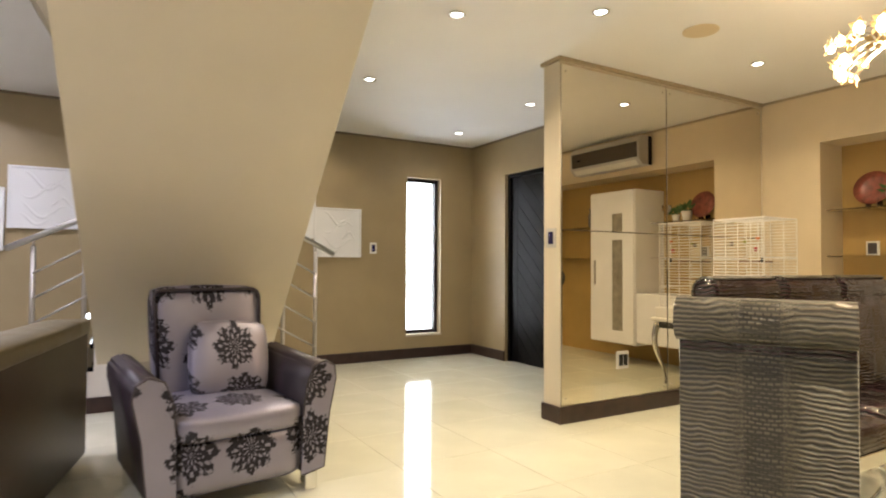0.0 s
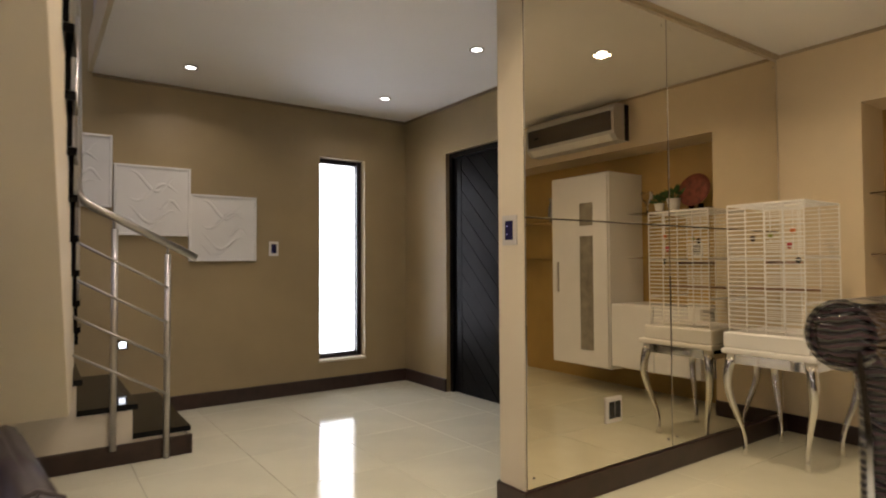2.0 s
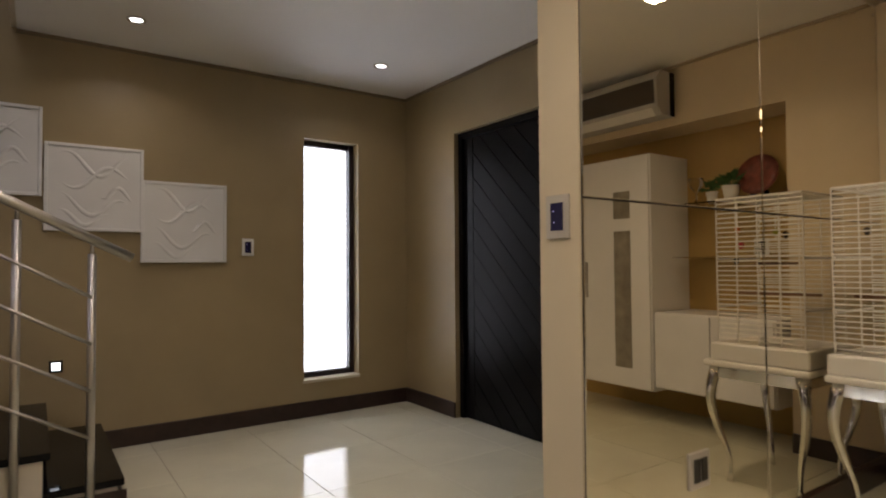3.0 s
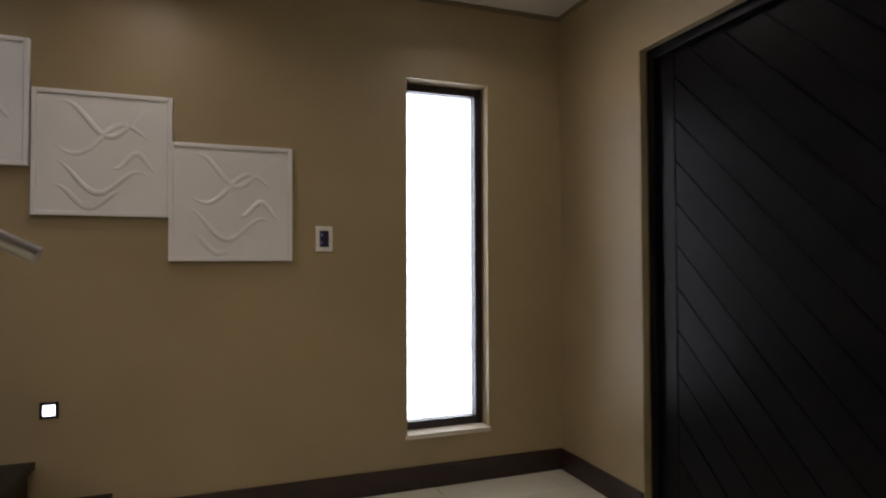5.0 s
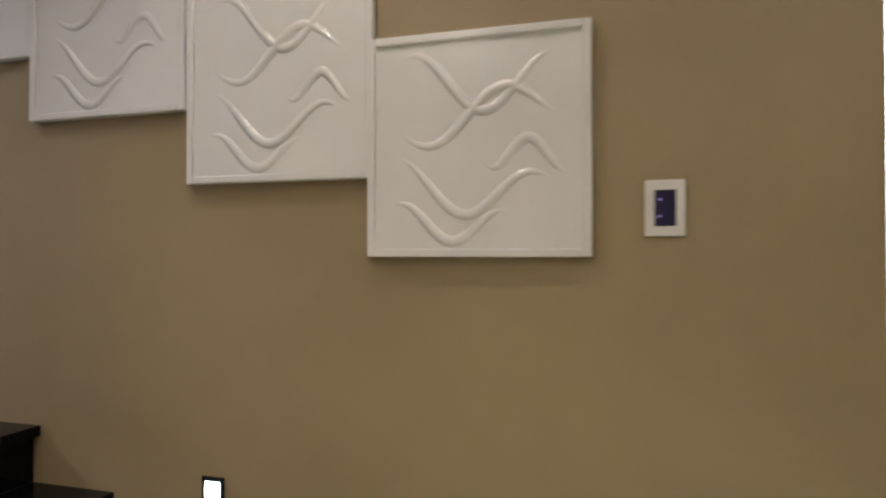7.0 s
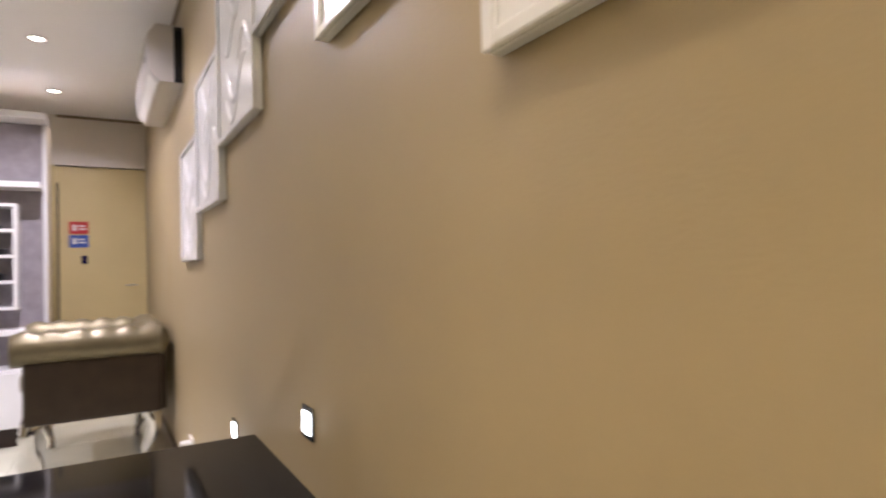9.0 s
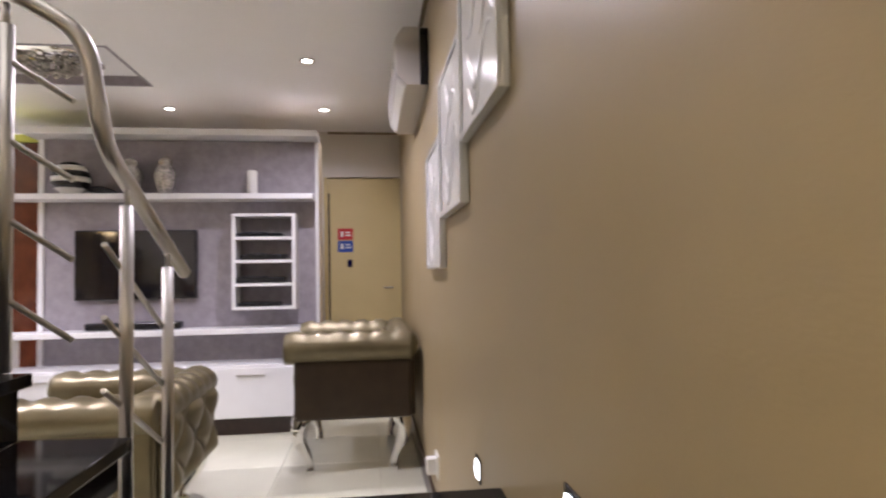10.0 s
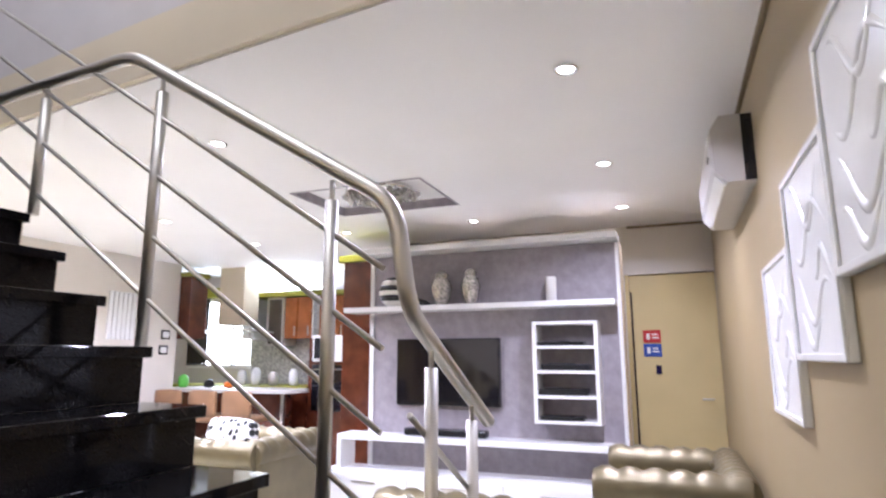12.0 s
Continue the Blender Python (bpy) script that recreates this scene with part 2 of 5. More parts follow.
M_BRONZE = mat("bronze_leather", (0.165, 0.138, 0.078), 0.33, 0.5, 0.12, 8, bump=0.12, bscale=140, rough_var=0.05)
M_DARKLEATHER = mat("dark_brown_leather", (0.040, 0.027, 0.016), 0.33, 0.2, 0.15, 10, bump=0.15, bscale=140)
M_PURPLE = mat("dark_satin_fabric", (0.030, 0.022, 0.028), 0.42, 0.0, 0.2, 12, bump=0.2, bscale=260)
M_DAMASK = damask("silver_damask", (0.235, 0.222, 0.28), 0.33)
M_CROCBACK = croc("grey_reptile_fabric", (0.026, 0.022, 0.016), (0.155, 0.135, 0.095), 0.34, 0.005)
M_CROCFRONT = croc("brown_reptile_leather", (0.012, 0.006, 0.008), (0.050, 0.026, 0.030), 0.17, 0.004)
M_DOTS = dots("spotted_cushion_cloth")
M_MAHOGANY = mat("red_mahogany", (0.085, 0.022, 0.011), 0.22, var=0.3, scale=7, coat=0.4)
M_CHERRY = mat("orange_cherry_wood", (0.34, 0.11, 0.03), 0.25, var=0.25, scale=6, coat=0.4)
M_LIME = mat("olive_green_trim", (0.30, 0.30, 0.03), 0.4)
M_STONE = mat("grey_mosaic_splashback", (0.42, 0.42, 0.40), 0.35, var=0.45, scale=26)
M_TAN = mat("tan_leather", (0.21, 0.115, 0.06), 0.4, var=0.1)
M_RED = mat("red_sign_print", (0.50, 0.03, 0.03), 0.4)
M_BLUE = mat("blue_sign_print", (0.03, 0.08, 0.36), 0.4)
M_PRINT = mat("white_sign_print", (0.75, 0.75, 0.75), 0.4)
M_NAVY = mat("dark_blue_glass_switch", (0.012, 0.010, 0.05), 0.1)
M_LED = emit("blue_indicator", (0.05, 0.05, 1.0), 1.0)
M_LAMP = emit("lamp_face", (1.0, 0.97, 0.90), 14)
M_STEPLED = emit("step_light_face", (0.88, 0.95, 1.0), 9)
M_BULB = emit("warm_bulb", (1.0, 0.78, 0.45), 14)
M_DAYLIGHT = emit("bright_overcast_daylight", (0.95, 0.98, 1.0), 5)
M_PANE = glass("clear_pane", 0.0)
M_LEAF = mat("green_leaf", (0.05, 0.12, 0.03), 0.5, var=0.3, scale=30)
M_TERRACOTTA = mat("red_brown_glaze", (0.22, 0.06, 0.04), 0.3, var=0.4, scale=20)
M_SILVERPOT = mat("silvered_mosaic_glaze", (0.55, 0.53, 0.50), 0.18, 0.7, 0.6, 45)
M_CRYSTAL = glass("crystal", 0.02)
M_CRYSTAL.node_tree.nodes["Principled BSDF"].inputs["IOR"].default_value = 1.5
M_BROWNGLASS = mat("brown_tinted_panel", (0.06, 0.045, 0.035), 0.12, 0.0)
M_AC = mat("silver_grey_plastic", (0.50, 0.48, 0.46), 0.35, 0.1, 0.03)
M_GREENPRINT = mat("green_picture_print", (0.05, 0.22, 0.04), 0.4, var=0.4, scale=25)
M_GREENTOY = mat("green_plastic", (0.12, 0.45, 0.06), 0.4)
M_ORANGE = mat("orange_plastic", (0.7, 0.18, 0.02), 0.4)


# ---------- mesh helpers ----------
def thing(name, label="", category="", group="", kind="", m=None):
    ob = new(name)
    ob.empty_display_size = 0.1
    if m is not None:
        ob.matrix_world = m
    return tagged(ob, label, category, group, kind)


def mesh_ob(name, bm, material, parent=None, label="", smooth=False):
    me = bpy.data.meshes.new(name)
    bm.to_mesh(me)
    bm.free()
    me.materials.append(material)
    if smooth:
        for p in me.polygons:
            p.use_smooth = len(p.vertices) <= 4
    ob = new(name, me)
    if parent is not None:
        ob.parent = parent
    if label:
        ob["label"] = label
    return ob


def part(name, bm, material, parent, label="", smooth=False):
    return mesh_ob(name, bm, material, parent, label, smooth)


def structure(name, bm, material, label, category):
    return tagged(mesh_ob(name, bm, material), label, category, "", "structure")


def box(x0, y0, z0, x1, y1, z1, bevel=0.0, bm=None, seg=2):
    bm = bm or bmesh.new()
    r = bmesh.ops.create_cube(bm, size=1)
    vs = r["verts"]
    for v in vs:
        v.co = Vector((x0 + (v.co.x + 0.5) * (x1 - x0), y0 + (v.co.y + 0.5) * (y1 - y0), z0 + (v.co.z + 0.5) * (z1 - z0)))
    if bevel:
        es = list({e for v in vs for e in v.link_edges})
        bmesh.ops.bevel(bm, geom=es, offset=bevel, segments=seg, affect="EDGES", profile=0.5)
    return bm


def boxes(rows, bevel=0.0):
    bm = bmesh.new()
    for r in rows:
        box(*r, bevel=bevel, bm=bm)
    return bm


def lathe(profile, n=20, bm=None, centre=(0, 0, 0)):
    """A turned shape from (radius, height) pairs."""
    bm = bm or bmesh.new()
    rings = []
    for r, z in profile:
        rings.append([bm.verts.new((centre[0] + max(r, 1e-4) * math.cos(2 * math.pi * i / n), centre[1] + max(r, 1e-4) * math.sin(2 * math.pi * i / n), centre[2] + z)) for i in range(n)])
    for a, b in zip(rings, rings[1:]):
        for i in range(n):
            bm.faces.new((a[i], a[(i + 1) % n], b[(i + 1) % n], b[i]))
    bm.faces.new(list(reversed(rings[0])))
    bm.faces.new(rings[-1])
    return bm


def rounded(points, radius, n=6):
    """A polyline with its corners turned into arcs."""
    pts = [Vector(p) for p in points]
    out = [pts[0]]
    for a, b, c in zip(pts, pts[1:], pts[2:]):
        u, v = (a - b), (c - b)
        r = min(radius, u.length * 0.49, v.length * 0.49)
        p, q = b + u.normalized() * r, b + v.normalized() * r
        for i in range(n + 1):
            s = i / n
            out.append(p.lerp(b, s).lerp(b.lerp(q, s), s))
    out.append(pts[-1])
    return out


def tube(points, radius, n=10, bm=None, radii=None):
    bm = bm or bmesh.new()
    pts = [Vector(p) for p in points]
    rings = []
    side = None
    for i, p in enumerate(pts):
        d = (pts[min(i + 1, len(pts) - 1)] - pts[max(i - 1, 0)]).normalized()
        if side is None:
            side = d.orthogonal().normalized()
        side = (side - d * side.dot(d)).normalized()
        up = d.cross(side)
        r = radii[i] if radii else radius
        rings.append([bm.verts.new(p + (side * math.cos(2 * math.pi * k / n) + up * math.sin(2 * math.pi * k / n)) * r) for k in range(n)])
    for a, b in zip(rings, rings[1:]):
        for k in range(n):
            bm.faces.new((a[k], a[(k + 1) % n], b[(k + 1) % n], b[k]))
    bm.faces.new(list(reversed(rings[0])))
    bm.faces.new(rings[-1])
    return bm


def prism(outline, axis, lo, hi, bm=None):
    """An outline of (u, v) pushed along an axis: x takes (y, z), y takes (x, z), z takes (x, y)."""
    bm = bm or bmesh.new()
    def at(u, v, w):
        return {"x": (w, u, v), "y": (u, w, v), "z": (u, v, w)}[axis]
    a = [bm.verts.new(at(u, v, lo)) for u, v in outline]
    b = [bm.verts.new(at(u, v, hi)) for u, v in outline]
    n = len(outline)
    for i in range(n):
        bm.faces.new((a[i], a[(i + 1) % n], b[(i + 1) % n], b[i]))
    bm.faces.new(list(reversed(a)))
    bm.faces.new(b)
    bmesh.ops.recalc_face_normals(bm, faces=bm.faces)
    return bm


def cushion(x0, y0, z0, x1, y1, z1, puff=0.02, n=8, bm=None):
    """A soft block with rounded edges and swelling faces."""
    bm = bm or bmesh.new()
    b2 = bmesh.new()
    bmesh.ops.create_cube(b2, size=2)
    bmesh.ops.subdivide_edges(b2, edges=b2.edges, cuts=n, use_grid_fill=True)
    cx, cy, cz = (x0 + x1) / 2, (y0 + y1) / 2, (z0 + z1) / 2
    hx, hy, hz = (x1 - x0) / 2, (y1 - y0) / 2, (z1 - z0) / 2
    r = min(hx, hy, hz) * 0.55
    for v in b2.verts:
        p = Vector((v.co.x * hx, v.co.y * hy, v.co.z * hz))
        q = Vector((max(-hx + r, min(hx - r, p.x)), max(-hy + r, min(hy - r, p.y)), max(-hz + r, min(hz - r, p.z))))
        d = p - q
        if d.length > 1e-6:
            d = d.normalized() * r
        w = (1 - v.co.x ** 2) * (1 - v.co.y ** 2) + (1 - v.co.x ** 2) * (1 - v.co.z ** 2) + (1 - v.co.y ** 2) * (1 - v.co.z ** 2)
        v.co = Vector((cx, cy, cz)) + q + d * (1 + w * puff / max(r, 0.01))
    me = bpy.data.meshes.new("tmp")
    b2.to_mesh(me)
    b2.free()
    bm.from_mesh(me)
    bpy.data.meshes.remove(me)
    return bm


def tufted(w, h, cols, rows, depth):
    """A deep-buttoned pad in the xz plane, swelling towards -y."""
    bm = bmesh.new()
    nx, nz = cols * 8, rows * 8
    grid = []
    for j in range(nz + 1):
        line = []
        for i in range(nx + 1):
            u, v = i / nx, j / nz
            a, b = u * cols + v * rows, u * cols - v * rows
            s = abs(math.sin(math.pi * a / 2)) * abs(math.sin(math.pi * b / 2 + math.pi / 2 * (rows % 2)))
            edge = min(u, 1 - u, v, 1 - v) * 10
            y = -depth * (s ** 0.6) * min(1, edge) - depth * 0.3 * min(1, edge)
            line.append(bm.verts.new((u * w, y, v * h)))
        grid.append(line)
    for j in range(nz):
        for i in range(nx):
            bm.faces.new((grid[j][i], grid[j][i + 1], grid[j + 1][i + 1], grid[j + 1][i]))
    border = grid[0] + [g[-1] for g in grid[1:]] + list(reversed(grid[-1]))[1:] + [g[0] for g in reversed(grid[1:-1])]
    back = [bm.verts.new((v.co.x, 0.03, v.co.z)) for v in border]
    for i in range(len(border)):
        k = (i + 1) % len(border)
        bm.faces.new((border[k], border[i], back[i], back[k]))
    return bm


def moved(bm, m):
    bmesh.ops.transform(bm, matrix=m, verts=bm.verts)
    return bm


# ---------- shell ----------
XC, YA, XB = 5.60, 7.50, 4.345
YM, PT = 4.225, 0.185          # face of the mirrored partition
structure("floor", box(-7.2, -2.2, -0.12, 6.2, 7.7, -0.008), M_GROUT, "cream polished porcelain tiled floor", "floor")
floor = bpy.data.objects["floor"]

# wall with the slit window
WX0, WX1, WZ0, WZ1 = 3.36, 3.855, 0.30, 2.30
structure("wall_north", boxes([(-4.7, YA, 0, WX0, YA + 0.25, 3.2), (WX1, YA, 0, XB + 0.2, YA + 0.25, 3.2), (WX0, YA, 0, WX1, YA + 0.25, WZ0), (WX0, YA, WZ1, WX1, YA + 0.25, 3.2),
                               (-0.5, YA, 3.2, 1.62, YA + 0.25, 5.3)]), M_OLIVE, "olive brown painted wall with a slit window", "wall")
DY0, DY1, DZ = 5.27, 6.745, 2.31
structure("wall_east", boxes([(XB, YM + PT, 0, XB + 0.2, DY0, CEIL + 0.1), (XB, DY1, 0, XB + 0.2, YA, CEIL + 0.1), (XB, DY0, DZ, XB + 0.2, DY1, CEIL + 0.1)]), M_OLIVE, "olive brown painted wall round the front door", "wall")
structure("wall_partition", box(3.022, YM, 0, XC, YM + PT, CEIL), M_SOFFIT, "beige partition wall faced with mirror", "wall")
NY0, NY1, NZ = 0.9, 3.69, 2.305
structure("wall_dining", boxes([(XC, NY1, 0, XC + 0.5, YM + PT, CEIL + 0.1), (XC, -2.2, 0, XC + 0.5, NY0, CEIL + 0.1), (XC, NY0, NZ, XC + 0.5, NY1, CEIL + 0.1), (XC + 0.38, NY0, 0, XC + 0.5, NY1, NZ)]), M_CREAM, "warm cream dining wall with a deep niche", "wall")
structure("niche_panel", box(XC + 0.372, NY0 + 0.001, 0.001, XC + 0.379, NY1 - 0.001, NZ - 0.001), M_NICHE, "ochre painted back of the niche", "wall")
structure("wall_south", box(-7.2, -2.2, 0, XC, -2.0, CEIL + 0.1), M_CREAM, "plain cream painted wall", "wall")
structure("wall_tv", box(-3.72, 4.461, 0, -3.50, 6.735, 2.44), M_CREAM, "cream wall behind the television unit", "wall")
structure("wall_lounge_end", boxes([(-4.7, 6.69, 2.29, -4.5, YA, CEIL), (-4.7, 4.3, 0, -4.5, 6.69, CEIL)]), M_PALE, "cream wall over the inner door", "wall")
structure("wall_lounge_south", box(-4.72, 0.6, 0, -2.2, 0.8, CEIL), M_PALE, "pale lounge wall beside the kitchen", "wall")
KW = (-0.24, 1.03, 1.33, 2.42)
structure("wall_kitchen", boxes([(-6.2, -2.0, 0, -6.0, KW[0], CEIL), (-6.2, KW[1], 0, -6.0, 4.3, CEIL), (-6.2, KW[0], 0, -6.0, KW[1], KW[2]), (-6.2, KW[0], KW[3], -6.0, KW[1], CEIL), (-6.2, 4.3, 0, -4.5, 4.5, CEIL)]), M_VOID, "pale kitchen wall with a window", "wall")
VX1, VY0 = 1.43, 2.9     # stairwell opening


def well(y):
    """West edge of the stairwell opening, out of square like the flight."""
    return -0.245 + 0.112 * (y - 6.27)


bm = boxes([(VX1, -2.2, CEIL, 6.2, 7.7, CEIL + 0.3), (-7.2, -2.2, CEIL, VX1, VY0, CEIL + 0.3), (-7.2, 4.38, CEIL, -3.05, 5.50, CEIL + 0.3), (-3.05, 4.38, CEIL + 0.07, -2.22, 5.50, CEIL + 0.3)])
for x0, y0, y1 in ((-7.2, VY0, 4.38), (-7.2, 5.50, 7.7), (-2.22, 4.38, 5.50)):
    prism([(x0, y0), (well(y0), y0), (well(y1), y1), (x0, y1)], "z", CEIL, CEIL + 0.3, bm)
structure("ceiling", bm, M_CEIL, "flat white plaster ceiling with a recessed tray", "ceiling")
bm = boxes([(VX1, VY0, CEIL + 0.3, VX1 + 0.2, YA, 5.3), (well(VY0) - 0.2, VY0 - 0.2, CEIL + 0.3, VX1 + 0.2, VY0, 5.3)])
prism([(well(VY0) - 0.2, VY0), (well(VY0), VY0), (well(YA), YA), (well(YA) - 0.2, YA)], "z", CEIL + 0.3, 5.3, bm)
structure("stairwell_walls", bm, M_VOID, "pale walls of the upper stairwell", "wall")
structure("stairwell_ceiling", box(well(VY0) - 0.3, VY0 - 0.2, 5.3, VX1 + 0.2, YA + 0.2, 5.4), M_CEIL, "white ceiling over the stairwell", "ceiling")
bm = box(VX1 - 0.03, VY0, CEIL + 0.01, VX1 + 0.001, YA, CEIL + 0.3)
prism([(well(VY0) - 0.001, VY0), (well(VY0) + 0.03, VY0), (well(YA) + 0.03, YA), (well(YA) - 0.001, YA)], "z", CEIL + 0.01, CEIL + 0.3, bm)
structure("stairwell_edge", bm, M_SOFFIT, "beige edge of the upper floor slab", "trim")


def run(name, rows, material, label):
    return structure(name, boxes(rows, bevel=0.004), material, label, "trim" if "trim" in name else "baseboard")


SK = 0.125
run("baseboard", [(1.93, YA - 0.018, 0, XB, YA, SK), (XB - 0.018, DY1, 0, XB, YA - 0.018, SK), (XB - 0.018, YM + PT, 0, XB, DY0, SK), (2.997, YM - 0.03, 0, XC, YM, SK),
                  (3.002, YM, 0, 3.022, YM + PT + 0.01, SK), (3.022, YM + PT, 0, XB - 0.018, YM + PT + 0.02, SK), (XC - 0.018, NY1, 0, XC, YM - 0.02, SK), (XC - 0.018, -2, 0, XC, NY0, SK),
                  (-4.5, YA - 0.018, 0, -0.66, YA, SK)], M_SKIRT, "dark stained wooden skirting board")
# solid dark strip standing in for the shaded gap under the ceiling
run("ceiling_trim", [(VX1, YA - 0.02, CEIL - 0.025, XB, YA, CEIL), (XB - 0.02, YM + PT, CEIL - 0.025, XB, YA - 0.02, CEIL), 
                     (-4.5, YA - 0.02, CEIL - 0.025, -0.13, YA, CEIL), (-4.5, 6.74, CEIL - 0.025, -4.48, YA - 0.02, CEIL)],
    M_GAPSHADE, "narrow strip painted dark as the ceiling's shadow gap")
run("dining_trim", [(XC - 0.02, -2, CEIL - 0.02, XC, YM, CEIL), (3.022, YM - 0.03, CEIL - 0.03, XC - 0.02, YM, CEIL), (2.992, YM - 0.03, CEIL - 0.03, 3.022, YM + PT + 0.01, CEIL)],
    M_COVE2, "narrow beige cornice of the dining area")

# slit window
win = thing("window_1", "tall narrow frosted window in a dark bronze frame", "window", kind="structure")
fw = 0.045
part("window_frame", boxes([(WX0, YA + 0.10, WZ0, WX0 + fw * 0.5, YA + 0.16, WZ1), (WX1 - fw, YA + 0.09, WZ0, WX1, YA + 0.16, WZ1), (WX0 + fw * 0.5, YA + 0.10, WZ0, WX1 - fw, YA + 0.16, WZ0 + fw), (WX0 + fw * 0.5, YA + 0.10, WZ1 - fw, WX1 - fw, YA + 0.16, WZ1)], 0.004), M_FRAME, win)
pane = part("pane", box(WX0 + fw * 0.5, YA + 0.125, WZ0 + fw, WX1 - fw, YA + 0.13, WZ1 - fw), M_PANE, win)
pane.visible_shadow = False
part("window_sill", box(WX0 - 0.01, YA - 0.012, WZ0 - 0.025, WX1 + 0.01, YA + 0.10, WZ0 + 0.001, 0.004), M_SOFFIT, win)
structure("backdrop", box(WX0 - 1.5, YA + 0.95, -0.5, WX1 + 1.5, YA + 1.0, 3.5), M_DAYLIGHT, "bright overcast daylight outside", "backdrop")
structure("kitchen_backdrop", box(-7.0, -1.5, 0, -6.95, 3.0, 3.2), M_DAYLIGHT, "bright daylight outside the kitchen", "backdrop")

# front door of slanting boards
door = thing("door_1", "closed black timber front door with slanting boards", "door", kind="structure")
XD = XB + 0.06
part("door_frame", boxes([(XD - 0.02, DY0, 0, XD + 0.1, DY0 + 0.05, DZ), (XD - 0.02, DY1 - 0.05, 0, XD + 0.1, DY1, DZ), (XD - 0.02, DY0 + 0.05, DZ - 0.05, XD + 0.1, DY1 - 0.05, DZ)], 0.004), M_DOOR, door)
part("door_core", box(XD + 0.03, DY0 + 0.05, 0, XD + 0.08, DY1 - 0.05, DZ - 0.05), M_DOOR, door)
part("door_stile", boxes([(XD + 0.008, DY0 + 0.05, 0.005, XD + 0.03, DY0 + 0.22, DZ - 0.05), (XD + 0.008, DY1 - 0.16, 0.005, XD + 0.03, DY1 - 0.05, DZ - 0.05)], 0.003), M_DOOR, door)
for k in range(-9, 17):
    bm = box(XD + 0.012, DY0 + 0.22, 0.01, XD + 0.03, DY1 - 0.16, DZ - 0.05)
    lo = Vector((0, DY1, 0.1 + k * 0.2))
    for at, sgn in ((lo, -1), (lo + Vector((0, 0, 0.192)), 1)):
        bmesh.ops.bisect_plane(bm, geom=bm.verts[:] + bm.edges[:] + bm.faces[:], plane_co=at, plane_no=Vector((0, -0.70, 0.71)) * sgn, clear_outer=True)
        bmesh.ops.holes_fill(bm, edges=[e for e in bm.edges if e.is_boundary])
    if len(bm.verts) > 3:
        part("door_board", bm, M_DOOR, door)
    else:
        bm.free()
handle = part("door_handle", tube([(XD - 0.05, 5.48, 0.48), (XD - 0.05, 5.48, 1.62)], 0.016, 12), M_STEEL, door, "long brushed steel pull bar", True)
part("standoff", boxes([(XD - 0.05, 5.472, 0.62, XD + 0.02, 5.488, 0.636), (XD - 0.05, 5.472, 1.48, XD + 0.02, 5.488, 1.496)]), M_STEEL, handle)

# mirror panels on the partition
mir = thing("wall_mirror", "wall-sized mirror in four large square sheets", "mirror")
part("backing", box(3.03, YM - 0.0025, SK + 0.004, 5.57, YM - 0.0003, CEIL - 0.05), M_FRAME, mir)
for x0, x1 in ((3.03, 4.205), (4.213, 5.57)):
    for z0, z1 in ((SK + 0.004, 1.452), (1.457, CEIL - 0.05)):
        p = part("mirror_panel", box(x0, YM - 0.009, z0, x1, YM - 0.003, z1, 0.003, seg=1), M_MIRROR, mir)
        for sx in (x0 + 0.04, x1 - 0.04):
            z = z0 + 0.05 if z0 < 1 else z1 - 0.05
            part("fixing_screw", moved(lathe([(0.008, 0), (0.008, 0.004), (0.004, 0.006)], 10), Matrix.Translation((sx, YM - 0.008, z)) @ pose(0, 0, 0, 90)), M_CHROME, p, smooth=True)

# ---------- staircase ----------
st = thing("staircase", "black granite staircase with steps from two sides", "staircase", kind="structure")
LZ, RISE, YF = 0.73, 0.1825, 6.25
noses = [1.92, 1.61, 1.31, 1.02]
cx = 0.635


def side_steps(sgn):
    for i, nx in enumerate(noses):
        z = RISE * (i + 1)
        a = cx + sgn * (nx - cx)
        b = cx + sgn * ((noses[i + 1] if i < 3 else cx) - cx - 0.03)
        if i < 3:
            part("tread", box(min(a, b), YF - 0.02, z - 0.035, max(a, b), YA - 0.002, z, 0.004), M_GRANITE, st)
        r = cx + sgn * (nx - 0.03 - cx)
        part("riser", box(min(r, r - sgn * 0.02), YF + 0.01, z - RISE, max(r, r - sgn * 0.02), YA - 0.002, z - 0.035), M_GRANITE, st)


side_steps(1)
side_steps(-1)
part("landing", box(2 * cx - noses[3], 6.05, LZ - 0.035, noses[3], YA - 0.002, LZ, 0.004), M_GRANITE, st)
outline = [(2 * cx - 1.89, 0), (1.89, 0)]
for i in range(3):
    outline += [(noses[i] - 0.03, RISE * (i + 1) - 0.036), (noses[i + 1] - 0.03, RISE * (i + 1) - 0.036)]
outline += [(noses[3] - 0.03, LZ - 0.036), (2 * cx - noses[3] + 0.03, LZ - 0.036)]
for i in (2, 1, 0):
    outline += [(2 * cx - noses[i + 1] + 0.03, RISE * (i + 1) - 0.036), (2 * cx - noses[i] + 0.03, RISE * (i + 1) - 0.036)]
part("stringer_wall", prism(outline, "y", YF, YF + 0.10), M_STRINGER, st, "white plastered stringer")
part("stringer_skirting", boxes([(2 * cx - 1.93, YF - 0.018, 0, 1.93, YF - 0.001, SK), (1.895, YF - 0.018, 0, 1.913, YA - 0.01, SK)], 0.003), M_SKIRT, st)
# main flight, climbing away from the window wall, a few degrees out of square
def slant(y):
    return 0.06 + 0.073 * (y - 5.7)


def skew(bm):
    for v in bm.verts:
        v.co.x += slant(v.co.y)
    return bm


